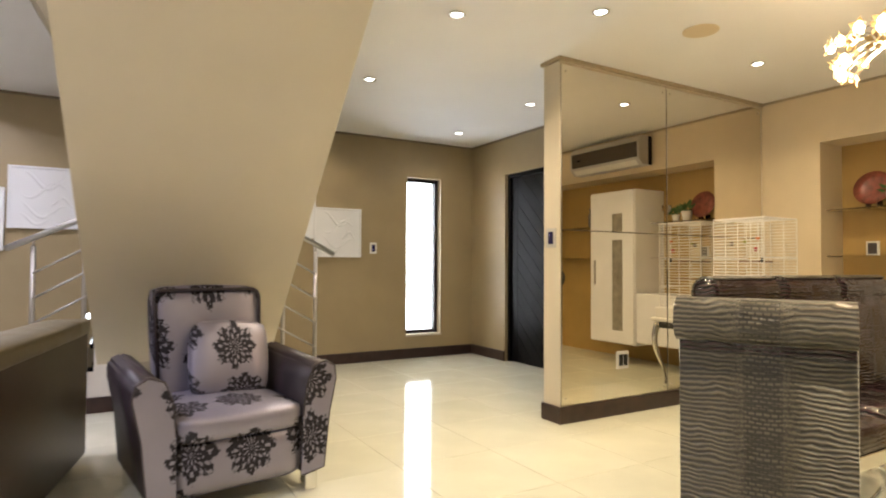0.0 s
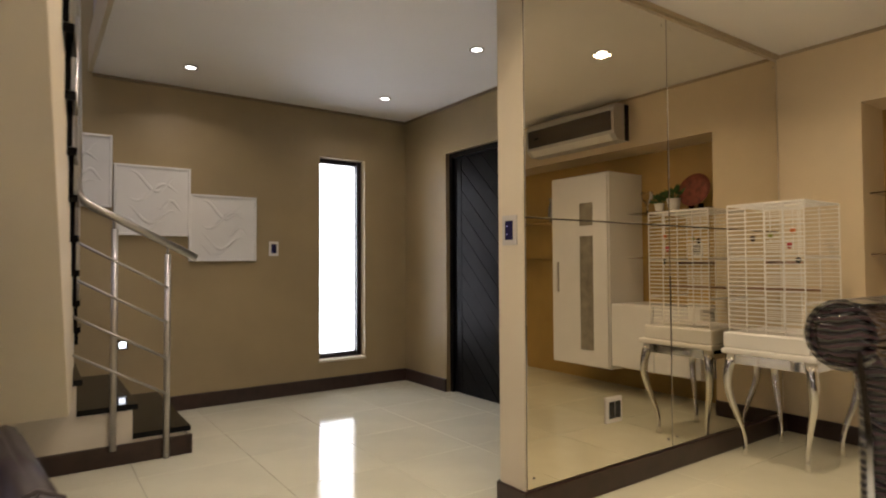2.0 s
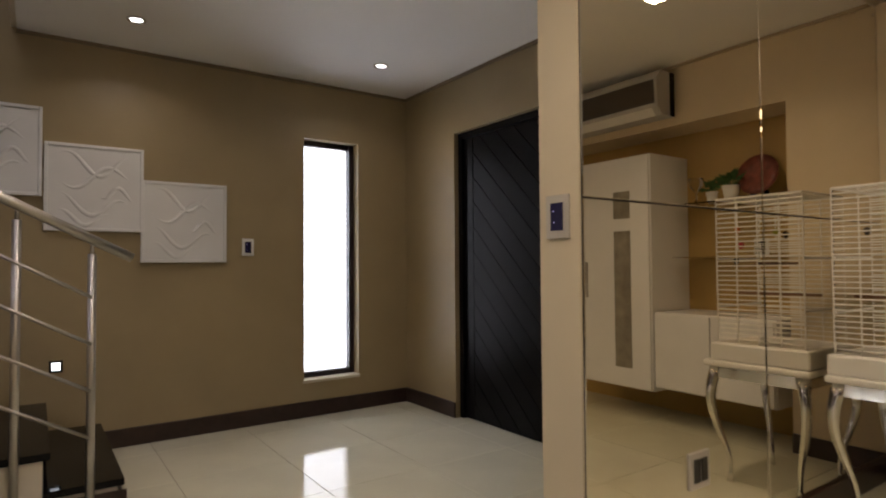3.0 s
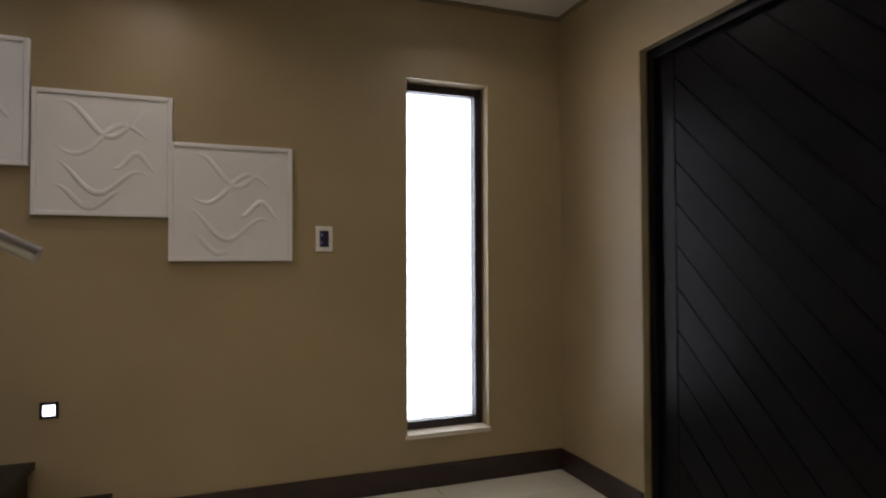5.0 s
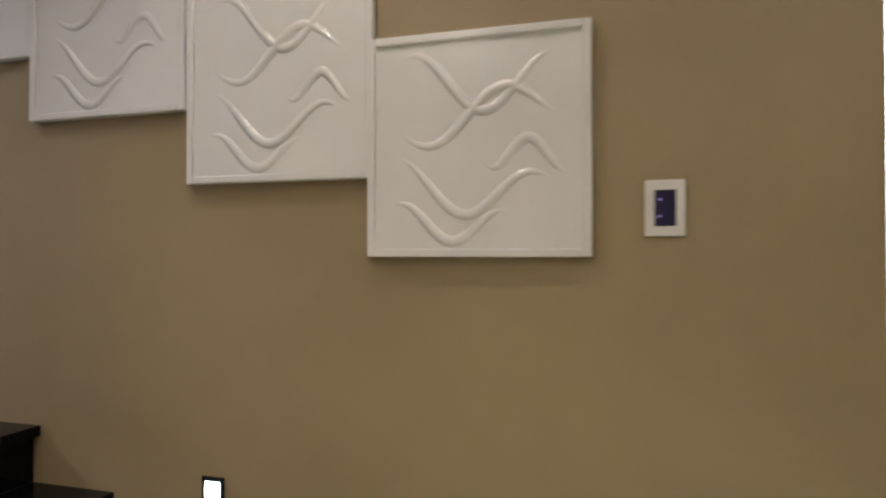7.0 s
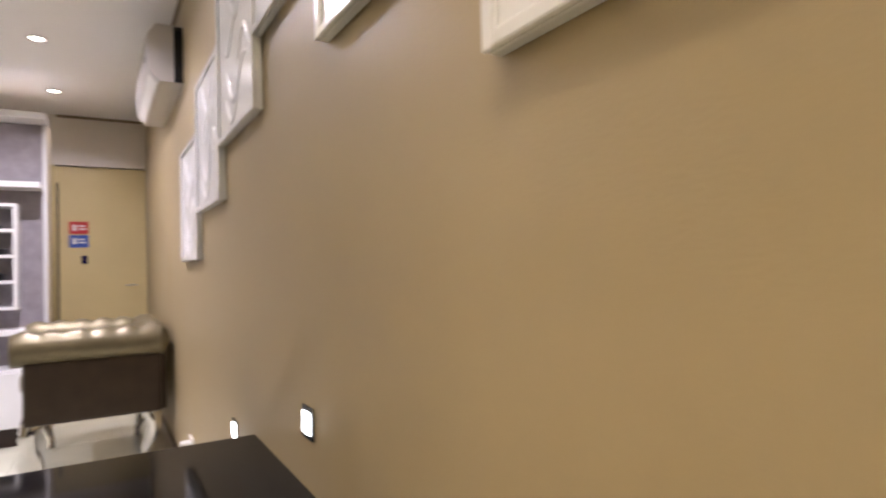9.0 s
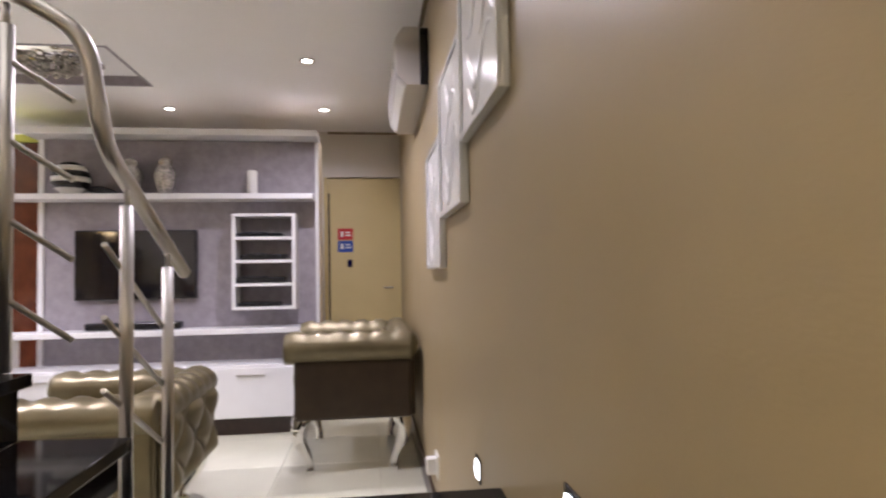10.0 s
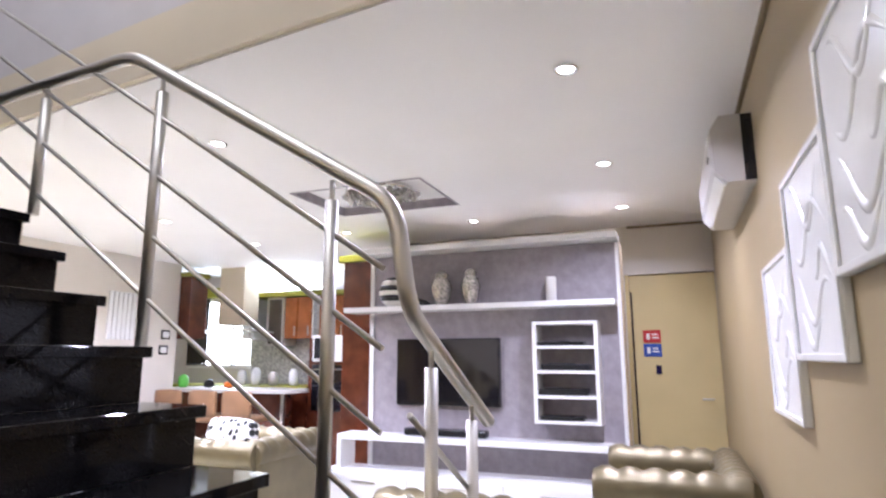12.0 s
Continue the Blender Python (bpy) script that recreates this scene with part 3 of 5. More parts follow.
FX0, FX1, FZ0, FR, FG, FY = -0.02, 1.185, 0.86, 0.1735, 0.252, 6.55
NT, SX1 = 15, 1.16
for i in range(NT):
    z, y = FZ0 + FR * i, FY - FG * i
    part("tread", skew(box(FX0 - 0.012, y - FG - 0.03, z - 0.035, FX1 + 0.012, y, z, 0.004)), M_GRANITE, st)
    low = LZ if i == 0 else z - FR
    part("riser", skew(box(FX0, y - 0.05, low, SX1 + 0.02, y - 0.03, z - 0.035)), M_GRANITE, st)
slope = FR / FG
top_y = FY - FG * NT
prof = []
for i in range(NT):
    z, y = FZ0 + FR * i - 0.036, FY - FG * i - 0.052
    prof += [(y, z - FR + 0.0 if i else 0.60), (y, z)]
prof += [(2.50, prof[-1][1]), (2.50, 2.80), (5.60, 0.475), (YF - 0.002, 0.44), (YF - 0.002, 0.60)]
part("flight_soffit", skew(prism(prof, "x", FX0 - 0.016, SX1)), M_SOFFIT, st, "smooth pale beige plastered soffit")

RAD = 0.024


def railing(sgn):
    """Steel balustrade: a sloping rail by the side steps, a rise, then a rail up the main flight."""
    r = thing("stair_railing", "brushed stainless steel railing with thin rods", "railing", "railings of the staircase")
    if sgn < 0:
        fx, ys, low, knee, posts, z_top = -0.045, 6.465, (-0.62, 1.292), (0.06, 1.635), (-0.44, -0.09), 2.63
    else:
        fx, ys, low, knee, posts, z_top = 1.17, YF - 0.03, (1.945, 1.28), (1.27, 1.63), (1.77, 1.47), 2.63
    top_turn = 6.255 - (z_top - 2.005) / 0.65
    pts = rounded([(low[0], ys, low[1]), (knee[0], ys, knee[1]), (fx + slant(ys), ys - 0.04, 1.93), (fx + slant(top_turn), top_turn, z_top), (fx + slant(3.4), 3.4, z_top)], 0.085)
    part("handrail", tube(pts, RAD, 14), M_STEEL, r, smooth=True)
    k = (knee[1] - low[1]) / (knee[0] - low[0])
    for i, px in enumerate(posts):
        top = low[1] + (px - low[0]) * k
        if sgn < 0:
            base = RISE * (3 if px > -0.2 else 2)
        else:
            base = 0.002 if i == 0 else 0.10
        post = part("post", tube([(px, ys, base), (px, ys, top - 0.07)], 0.019, 12), M_STEEL, r, smooth=True)
        part("post_pin", tube([(px, ys, top - 0.07), (px, ys, top)], 0.008, 8), M_STEEL, post, smooth=True)
    if sgn < 0:
        rods = [((0.02, 1.37 - 0.2 * i), (-0.44, 1.10 - 0.2 * i)) for i in range(3)]
    else:
        rods = [((1.25, 0.705 + 0.226 * i), (1.77, 0.41 + 0.226 * i)) for i in range(4)]
    for p, q in rods:
        part("rod", tube([(p[0], ys - 0.016, p[1]), (q[0], ys - 0.016, q[1])], 0.0085, 8), M_STEEL, r, smooth=True)
    for py in (6.215, 5.465, 4.775, 4.08):
        i = math.ceil((FY - py) / FG) - 1
        zb = FZ0 + FR * i
        zt = min(2.005 + (6.255 - py) * 0.65, z_top)
        if zt - zb > 0.2:
            post = part("post", tube([(fx + slant(py), py, zb), (fx + slant(py), py, zt - 0.07)], 0.020, 12), M_STEEL, r, smooth=True)
            part("post_pin", tube([(fx + slant(py), py, zt - 0.07), (fx + slant(py), py, zt - 0.01)], 0.008, 8), M_STEEL, post, smooth=True)
    for i in range(4):
        z = 1.115 + i * 0.213
        part("rod", tube([(fx + slant(6.39), 6.39, z), (fx + slant(4.0), 4.0, z + 2.39 * 0.65)], 0.0085, 8), M_STEEL, r, smooth=True)
    return r


railing(-1)
railing(1)

# step lights on the wall
for x, z in ((1.66, 0.59), (0.80, 0.885), (-0.07, 0.67)):
    s = thing("step_light", "small square lit step light in a dark bezel", "step light", "step lights")
    part("bezel", box(x - 0.038, YA - 0.006, z - 0.038, x + 0.038, YA - 0.0005, z + 0.038, 0.002), M_BLACK, s)
    part("lens", box(x - 0.024, YA - 0.009, z - 0.024, x + 0.024, YA - 0.006, z + 0.024), M_STEPLED, s)

# relief panels climbing and descending over the stair
PW = 0.583


def wave_panel():
    ob = thing("relief_panel", "glossy white square wall panel with wavy relief", "wall panel", "relief panels over the stairs")
    part("slab", box(0, -0.022, 0, PW, -0.0005, PW, 0.004), M_PANEL, ob)
    f = 0.022
    part("border", boxes([(0, -0.032, 0, f, -0.021, PW), (PW - f, -0.032, 0, PW, -0.021, PW), (f, -0.032, 0, PW - f, -0.021, f), (f, -0.032, PW - f, PW - f, -0.021, PW)], 0.004), M_PANEL, ob)
    for x0, z0, x1, z1, amp, ph in ((0.05, 0.46, 0.53, 0.44, 0.075, 0.2), (0.05, 0.33, 0.54, 0.40, 0.06, 2.6), (0.05, 0.20, 0.52, 0.14, 0.065, 1.0), (0.05, 0.10, 0.40, 0.07, 0.045, 0.5), (0.30, 0.27, 0.54, 0.25, 0.04, 3.4)):
        n = 26
        pts, rad = [], []
        for i in range(n + 1):
            u = i / n
            pts.append((x0 + (x1 - x0) * u, -0.0085, z0 + (z1 - z0) * u + amp * math.sin(ph + u * 8.2)))
            rad.append(0.009 + 0.0115 * math.sin(math.pi * u) ** 0.6)
        part("wave_ridge", tube(pts, 0.01, 8, radii=rad), M_PANEL, ob, smooth=True)
    return ob


proto = wave_panel()
spots = [(2.15, 1.268), (1.582, 1.48), (0.99, 1.70), (0.42, 1.91), (-0.148, 1.70), (-0.737, 1.503), (-1.338, 1.292)]
proto.matrix_world = pose(spots[0][0], YA, spots[0][1])
for x, z in spots[1:]:
    copy_thing(proto, pose(x, YA, z))


def switch(m, label, w=0.09, h=0.135, plate=M_PLASTIC):
    """Touch switch, facing -y before it is turned."""
    s = thing("light_switch", label, "light switch", "", "", m)
    part("plate", box(-w / 2, -0.010, -h / 2, w / 2, 0, h / 2, 0.003), plate, s)
    part("touch_glass", box(-w * 0.27, -0.013, -h * 0.32, w * 0.27, -0.009, h * 0.32, 0.001), M_NAVY, s)
    for z in (-0.02, 0.02):
        part("indicator", box(-0.014, -0.0145, z - 0.002, -0.010, -0.0125, z + 0.002), M_LED, s)
    return s


switch(pose(2.90, YA, 1.385), "white touch switch with two blue indicators")
switch(pose(3.022, 4.318, 1.395, 0, 0, -90), "steel touch switch on the partition end", 0.105, 0.15, M_AC)
soc = thing("floor_socket", "steel double socket plate fixed on the mirror", "socket")
part("plate", box(3.60, YM - 0.018, 0.36, 3.73, YM - 0.008, 0.50, 0.003), M_AC, soc)
for x in (3.622, 3.672):
    part("socket_face", box(x, YM - 0.021, 0.385, x + 0.042, YM - 0.017, 0.475), M_BLACK, soc)
ls = thing("wall_socket", "white wall socket with a plugged adapter", "socket")
part("plate", box(-1.32, YA - 0.010, 0.24, -1.20, YA, 0.36, 0.003), M_PLASTIC, ls)
part("adapter", box(-1.29, YA - 0.06, 0.26, -1.23, YA - 0.010, 0.34, 0.006), M_PLASTIC, ls)

# downlights
for x, y, watts, colour in DOWNLIGHTS:
    d = thing("downlight", "small round chrome recessed downlight, lit", "downlight", "ceiling downlights")
    part("rim", moved(lathe([(0.030, 0), (0.050, -0.003), (0.056, -0.008), (0.052, -0.012), (0.042, -0.012), (0.040, -0.002)], 20), Matrix.Translation((x, y, CEIL))), M_CHROME, d, smooth=True)
    part("lamp_face", moved(lathe([(0.038, -0.005), (0.036, -0.009), (0.02, -0.012)], 16), Matrix.Translation((x, y, CEIL))), M_LAMP, d)
spk = thing("ceiling_speaker", "round cream ceiling speaker grille", "speaker")
part("grille", moved(lathe([(0.115, 0), (0.115, -0.006), (0.10, -0.009), (0.02, -0.010)], 28), Matrix.Translation((3.50, 3.36, CEIL))), M_CREAM, spk)

# ---------- hall: stand by the door ----------
cab = thing("side_table", "white curved-top side table behind the partition", "side table")
part("tabletop", cushion(3.98, 4.50, 0.40, 4.305, 5.34, 0.445, 0.004, 6), M_PLASTIC, cab, smooth=True)
for x, y in ((4.03, 4.58), (4.26, 4.58), (4.03, 5.26), (4.26, 5.26)):
    part("leg", tube([(x, y, 0), (x + 0.01, y, 0.2), (x, y, 0.40)], 0.02, 8), M_CHROME, cab, smooth=True)
bk = thing("magazine_rack", "black open rack with rows of small bottles", "rack")
for y in (5.26, 4.52):
    part("end_panel", box(4.08, y, 0.447, 4.30, y + 0.025, 0.90, 0.003), M_BLACK, bk)
for z in (0.455, 0.66, 0.80):
    part("rail", boxes([(4.07, 4.545, z, 4.085, 5.26, z + 0.03), (4.285, 4.545, z, 4.30, 5.26, z + 0.03)], 0.003), M_BLACK, bk)
    part("shelf", box(4.085, 4.545, z, 4.285, 5.26, z + 0.008), M_BLACK, bk)
part("arched_back", prism([(4.545, 0.80), (5.26, 0.80), (5.22, 0.93), (5.05, 0.97), (4.80, 0.97), (4.60, 0.93)], "x", 4.286, 4.30), M_BLACK, bk)
for i in range(11):
    bo = thing("small_bottle", "small smoked glass bottle standing in the black rack", "bottle", "bottles in the rack")
    part("body", moved(lathe([(0.020, 0), (0.022, 0.01), (0.022, 0.07), (0.010, 0.09), (0.010, 0.11), (0.004, 0.112)], 10), Matrix.Translation((4.16, 4.60 + i * 0.062, 0.669))), M_BOTTLE, bo, smooth=True)
orn = thing("white_ornament", "small white porcelain flower on the rack", "ornament")
part("bloom", moved(lathe([(0.012, 0), (0.015, 0.03), (0.05, 0.045), (0.035, 0.06), (0.01, 0.068)], 9), Matrix.Translation((4.14, 5.272, 0.90))), M_PLASTIC, orn)
for ob in (cab, bk, orn, *[o for o in bpy.data.objects if o.name.startswith("small_bottle")]):
    ob.location.y = 0.01
pic = thing("wall_picture", "small framed green picture on the wall", "picture")
part("picture_frame", boxes([(XB - 0.02, 4.62, 1.665, XB, 5.23, 1.675), (XB - 0.02, 4.62, 1.85, XB, 5.23, 1.86), (XB - 0.02, 4.62, 1.675, XB, 4.63, 1.85), (XB - 0.02, 5.22, 1.675, XB, 5.23, 1.85)]), M_PLASTIC, pic)
part("print", box(XB - 0.012, 4.63, 1.675, XB - 0.001, 5.22, 1.82), M_GREENPRINT, pic)
part("print_band", box(XB - 0.013, 4.63, 1.82, XB - 0.001, 5.22, 1.85), M_BROWNGLASS, pic)
part("print_patch", box(XB - 0.0135, 4.80, 1.70, XB - 0.0125, 5.04, 1.80), M_PRINT, pic)


# ---------- dining ----------
def cabriole(parent, x, y, z, dx, dy, mat_, r=0.022):
    d = Vector((dx, dy, 0)).normalized()
    pts, rad = [], []
    for i in range(13):
        u = i / 12
        off = 0.05 * math.sin(u * math.pi * 1.55 + 0.3) - 0.02
        p = Vector((x, y, z * (1 - u))) + d * off
        pts.append(p)
        rad.append(r * (1.35 - 0.85 * min(u * 1.25, 1)) if u < 0.93 else r * 0.8)
    return part("leg", tube(pts, r, 10, radii=rad), mat_, parent, smooth=True)


tab = thing("console_table", "white-topped table with curved chrome legs", "table")
TX0, TX1, TY0, TY1, TZ = 4.69, 5.36, 3.62, 4.185, 0.685
part("tabletop", box(TX0, TY0, TZ - 0.035, TX1, TY1, TZ, 0.012, seg=3), M_PLASTIC, tab)
part("apron", boxes([(TX0 + 0.03, TY0 + 0.03, TZ - 0.10, TX1 - 0.03, TY0 + 0.045, TZ - 0.035), (TX0 + 0.03, TY1 - 0.045, TZ - 0.10, TX1 - 0.03, TY1 - 0.03, TZ - 0.035), (TX0 + 0.03, TY0 + 0.045, TZ - 0.10, TX0 + 0.045, TY1 - 0.045, TZ - 0.035), (TX1 - 0.045, TY0 + 0.045, TZ - 0.10, TX1 - 0.03, TY1 - 0.045, TZ - 0.035)], 0.003), M_CHROME, tab)
for x, y in ((TX0 + 0.05, TY0 + 0.05), (TX0 + 0.05, TY1 - 0.05), (TX1 - 0.05, TY0 + 0.05), (TX1 - 0.05, TY1 - 0.05)):
    cabriole(tab, x, y, TZ - 0.04, 1 if x > 5 else -1, 1 if y > 3.9 else -1, M_CHROME, 0.026)

cage = thing("bird_cage", "white wire bird cage with toys on a white tray", "bird cage")
CX0, CX1, CY0, CY1, CZ0, CZ1 = 4.74, 5.22, 3.69, 4.15, TZ, 1.60
part("tray", box(CX0 - 0.03, CY0 - 0.03, CZ0, CX1 + 0.03, CY1 + 0.03, CZ0 + 0.10, 0.012, seg=3), M_PLASTIC, cage)
part("top_rim", boxes([(CX0, CY0, CZ1 - 0.012, CX1, CY0 + 0.012, CZ1), (CX0, CY1 - 0.012, CZ1 - 0.012, CX1, CY1, CZ1), (CX0, CY0 + 0.012, CZ1 - 0.012, CX0 + 0.012, CY1 - 0.012, CZ1), (CX1 - 0.012, CY0 + 0.012, CZ1 - 0.012, CX1, CY1 - 0.012, CZ1)]), M_PLASTIC, cage)


def wire_panel(p, q, z0, z1, nz, nv, r=0.0036):
    bm = bmesh.new()
    p, q = Vector(p), Vector(q)
    for i in range(nz + 1):
        z = z0 + (z1 - z0) * i / nz
        tube([p + Vector((0, 0, z)), q + Vector((0, 0, z))], r, 5, bm)
    for i in range(nv + 1):
        w = p.lerp(q, i / nv)
        tube([w + Vector((0, 0, z0)), w + Vector((0, 0, z1))], r * 1.1, 5, bm)
    return bm


for y in (CY0 + 0.002, CY1 - 0.005):
    part("clear_side", box(CX0 + 0.005, y, CZ0 + 0.10, CX1 - 0.005, y + 0.003, CZ1 - 0.012), M_PANE, cage, "clear acrylic side").visible_shadow = False
    for z in (0.98, 1.25):
        part("door_rail", box(CX0 + 0.01, y - 0.003, z, CX1 - 0.01, y + 0.006, z + 0.012), M_PLASTIC, cage)
for p, q, nv in (((CX0, CY0, 0), (CX0, CY1, 0), 4), ((CX1, CY0, 0), (CX1, CY1, 0), 4)):
    part("wire_panel", wire_panel(p, q, CZ0 + 0.10, CZ1 - 0.006, 30, nv), M_PLASTIC, cage)
bm = bmesh.new()
for i in range(18):
    y = CY0 + (CY1 - CY0) * i / 17
    tube([(CX0, y, CZ1 - 0.006), (CX1, y, CZ1 - 0.006)], 0.003, 5, bm)
part("wire_roof", bm, M_PLASTIC, cage)
part("perch", boxes([(CX0 + 0.005, 3.90, 1.22, CX1 - 0.005, 3.915, 1.235), (4.95, CY0 + 0.01, 1.05, 4.965, CY1 - 0.01, 1.065)]), M_TAN, cage)
for x, y, z, mt in ((4.80, 3.78, 1.42, M_ORANGE), (4.80, 3.80, 1.33, M_RED), (4.88, 3.95, 1.40, M_LIME), (4.82, 3.76, 1.24, M_BLACK), (4.82, 4.03, 1.38, M_BROWNGLASS)):
    part("toy", moved(lathe([(0.004, 0.02), (0.014, 0.013), (0.016, 0), (0.010, -0.013), (0.003, -0.02)], 10), Matrix.Translation((x, y, z))), mt, cage, smooth=True)
part("toy_cord", boxes([(4.798, 3.778, 1.30, 4.802, 3.782, CZ1 - 0.01), (4.818, 3.758, 1.2, 4.822, 3.762, CZ1 - 0.01), (4.878, 3.948, 1.36, 4.882, 3.952, CZ1 - 0.01)]), M_PLASTIC, cage)


def dining_chair(m, back_mat, label):
    """High scroll-backed chair that faces -y, 0.50 wide, origin on the floor under the back."""
    c = thing("dining_chair", label, "chair", "dining chairs", "", m)
    w = 0.25
    def scroll(r, inner):
        arc = [(0.088 + r * math.cos(t), 1.01 + r * math.sin(t)) for t in [math.radians(205 - 24 * i) for i in range(14)]]
        return inner + arc
    front = scroll(0.074, [(0.03, 0.46), (-0.035, 0.46), (-0.03, 0.75), (-0.012, 0.92)]) + [(0.045, 0.80)]
    part("backrest_front", prism(front, "x", -w, w), M_CROCFRONT, c, "shiny brown embossed leather")
    outer = [(0.088 + 0.083 * math.cos(t), 1.01 + 0.083 * math.sin(t)) for t in [math.radians(120 - 24 * i) for i in range(12)]]
    inner = [(0.088 + 0.075 * math.cos(t), 1.01 + 0.075 * math.sin(t)) for t in [math.radians(120 - 24 * i) for i in range(12)]]
    part("backrest_scroll", prism(outer + list(reversed(inner)), "x", -w - 0.004, w + 0.004), back_mat, c, "grey-green embossed reptile fabric")
    part("backrest_rear", box(-w - 0.004, 0.045, 0.30, w + 0.004, 0.058, 0.955, 0.004), back_mat, c, "grey-green embossed reptile fabric")
    for s in (-1, 1):
        part("side_trim", prism([(0.040, 0.30), (0.043, 0.80), (0.058, 0.97), (0.07, 1.0), (0.062, 1.0), (0.045, 0.97), (0.030, 0.80), (0.026, 0.30)], "x", s * w - 0.006 if s > 0 else -w - 0.006, s * w + 0.006 if s > 0 else -w + 0.006), M_CHROME, c)
    for sx in (-1, 1):
        part("scroll_cap", moved(lathe([(0.060, 0), (0.060, 0.003), (0.045, 0.006), (0.01, 0.007)], 20), Matrix.Translation((sx * (w + 0.001), 0.088, 1.01)) @ pose(0, 0, 0, 0, 90 * sx, 0)), M_CROCFRONT if sx < 0 else M_CHROME, c, "round end cap of the scroll", True)
    part("seat", cushion(-0.25, -0.50, 0.36, 0.25, -0.03, 0.49, 0.01, 6), M_CROCFRONT, c, smooth=True)
    part("seat_rail", box(-0.245, -0.49, 0.30, 0.245, 0.04, 0.365, 0.006), M_CHROME, c)
    for x, y in ((-0.21, -0.45), (0.21, -0.45), (-0.21, 0.01), (0.21, 0.01)):
        cabriole(c, x, y, 0.30, x, -1 if y < -0.2 else 1, M_CHROME, 0.024)
    return c


c1 = dining_chair(pose(2.145, 2.12, 0, 0, 0, 117), M_CROCBACK, "dining chair with grey reptile-embossed back at the table end")
for x in (2.89, 3.50, 4.08):
    row_chair = copy_thing(c1, pose(x, 2.62, 0, 0, 0, 0))
    row_chair["label"] = "dining chair in shiny brown reptile leather with chrome legs"
    row_chair.scale = (1.02, 1, 1.04)

c1.scale = (1.10, 1, 0.98)

ch = thing("chandelier", "glass blossom chandelier with glowing warm bulbs", "chandelier")
CHX, CHY = 3.45, 2.20
part("stem", tube([(CHX, CHY, 2.30), (CHX, CHY, CEIL - 0.02)], 0.008, 8), M_CHROME, ch, smooth=True)
part("ceiling_plate", moved(lathe([(0.10, 0), (0.10, -0.02), (0.02, -0.03)], 20), Matrix.Translation((CHX, CHY, CEIL))), M_CHROME, ch, smooth=True)
rnd = random.Random(3)
for i in range(54):
    a, e = rnd.uniform(0, 6.283), rnd.uniform(-0.9, 0.55)
    d = Vector((math.cos(a) * math.cos(e), math.sin(a) * math.cos(e), math.sin(e)))
    p = Vector((CHX, CHY, 2.30)) + Vector((d.x * 0.30, d.y * 0.30, d.z * 0.20)) * rnd.uniform(0.75, 1.05)
    arm = part("arm", tube([(CHX, CHY, 2.34), tuple(Vector((CHX, CHY, 2.33)).lerp(p, 0.6) + Vector((0, 0, 0.03))), tuple(p)], 0.003, 5), M_CHROME, ch)
    if i % 3 == 0:
        part("bulb", moved(lathe([(0.006, -0.03), (0.020, -0.018), (0.024, 0), (0.016, 0.02), (0.005, 0.028)], 10), Matrix.Translation(p)), M_BULB, ch, smooth=True)
    turn = d.to_track_quat("Z", "Y").to_matrix().to_4x4()
    bm = bmesh.new()
    for k in range(5):
        q = pose(0, 0, 0, 0, 0, 72 * k)
        vs = [bm.verts.new(q @ Vector(v)) for v in ((0.006, 0, 0), (0.03, -0.016, 0.012), (0.05, 0, 0.022), (0.03, 0.016, 0.012), (0.028, 0, 0.004))]
        bm.faces.new((vs[0], vs[1], vs[4])), bm.faces.new((vs[1], vs[2], vs[4])), bm.faces.new((vs[2], vs[3], vs[4])), bm.faces.new((vs[3], vs[0], vs[4]))
    part("blossom", moved(bm, Matrix.Translation(p) @ turn), M_PETAL, ch)
glow = bpy.data.lights.new("chandelier_lamp", "POINT")
glow.energy, glow.color, glow.shadow_soft_size = 34, (1.0, 0.72, 0.42), 0.12
new("chandelier_lamp", glow).location = (CHX, CHY, 2.22)


def air_conditioner(m, label, front):
    """Split unit, 1.15 long along x, facing -y from a wall at y 0."""
    a = thing("air_conditioner", label, "air conditioner", "", "", m)
    part("casing", prism([(0, 0), (0, 0.34), (-0.17, 0.34), (-0.225, 0.27), (-0.215, 0.06), (-0.15, 0)], "x", -0.575, 0.575), M_AC, a)
    part("front_panel", prism([(-0.2255, 0.265), (-0.2305, 0.262), (-0.2225, 0.085), (-0.217, 0.085)], "x", -0.55, 0.54), front, a)
    part("louvre", prism([(-0.205, 0.048), (-0.213, 0.052), (-0.163, -0.004), (-0.155, -0.002)], "x", -0.52, 0.52), M_PLASTIC, a)
    for x in (-0.579, 0.574):
        part("end_cap", box(x, -0.06, 0.0, x + 0.005, -0.001, 0.335), M_BLACK, a)
    part("badge", box(0.38, -0.2335, 0.16, 0.44, -0.2285, 0.18), M_BLACK, a)
    return a


air_conditioner(pose(XC, 2.30, 2.37, 0, 0, -90), "grey split air conditioner above the dining niche", M_BROWNGLASS)
air_conditioner(pose(-1.96, YA, 2.29), "silver split air conditioner high on the lounge wall", M_AC).scale = (1, 0.80, 0.93)

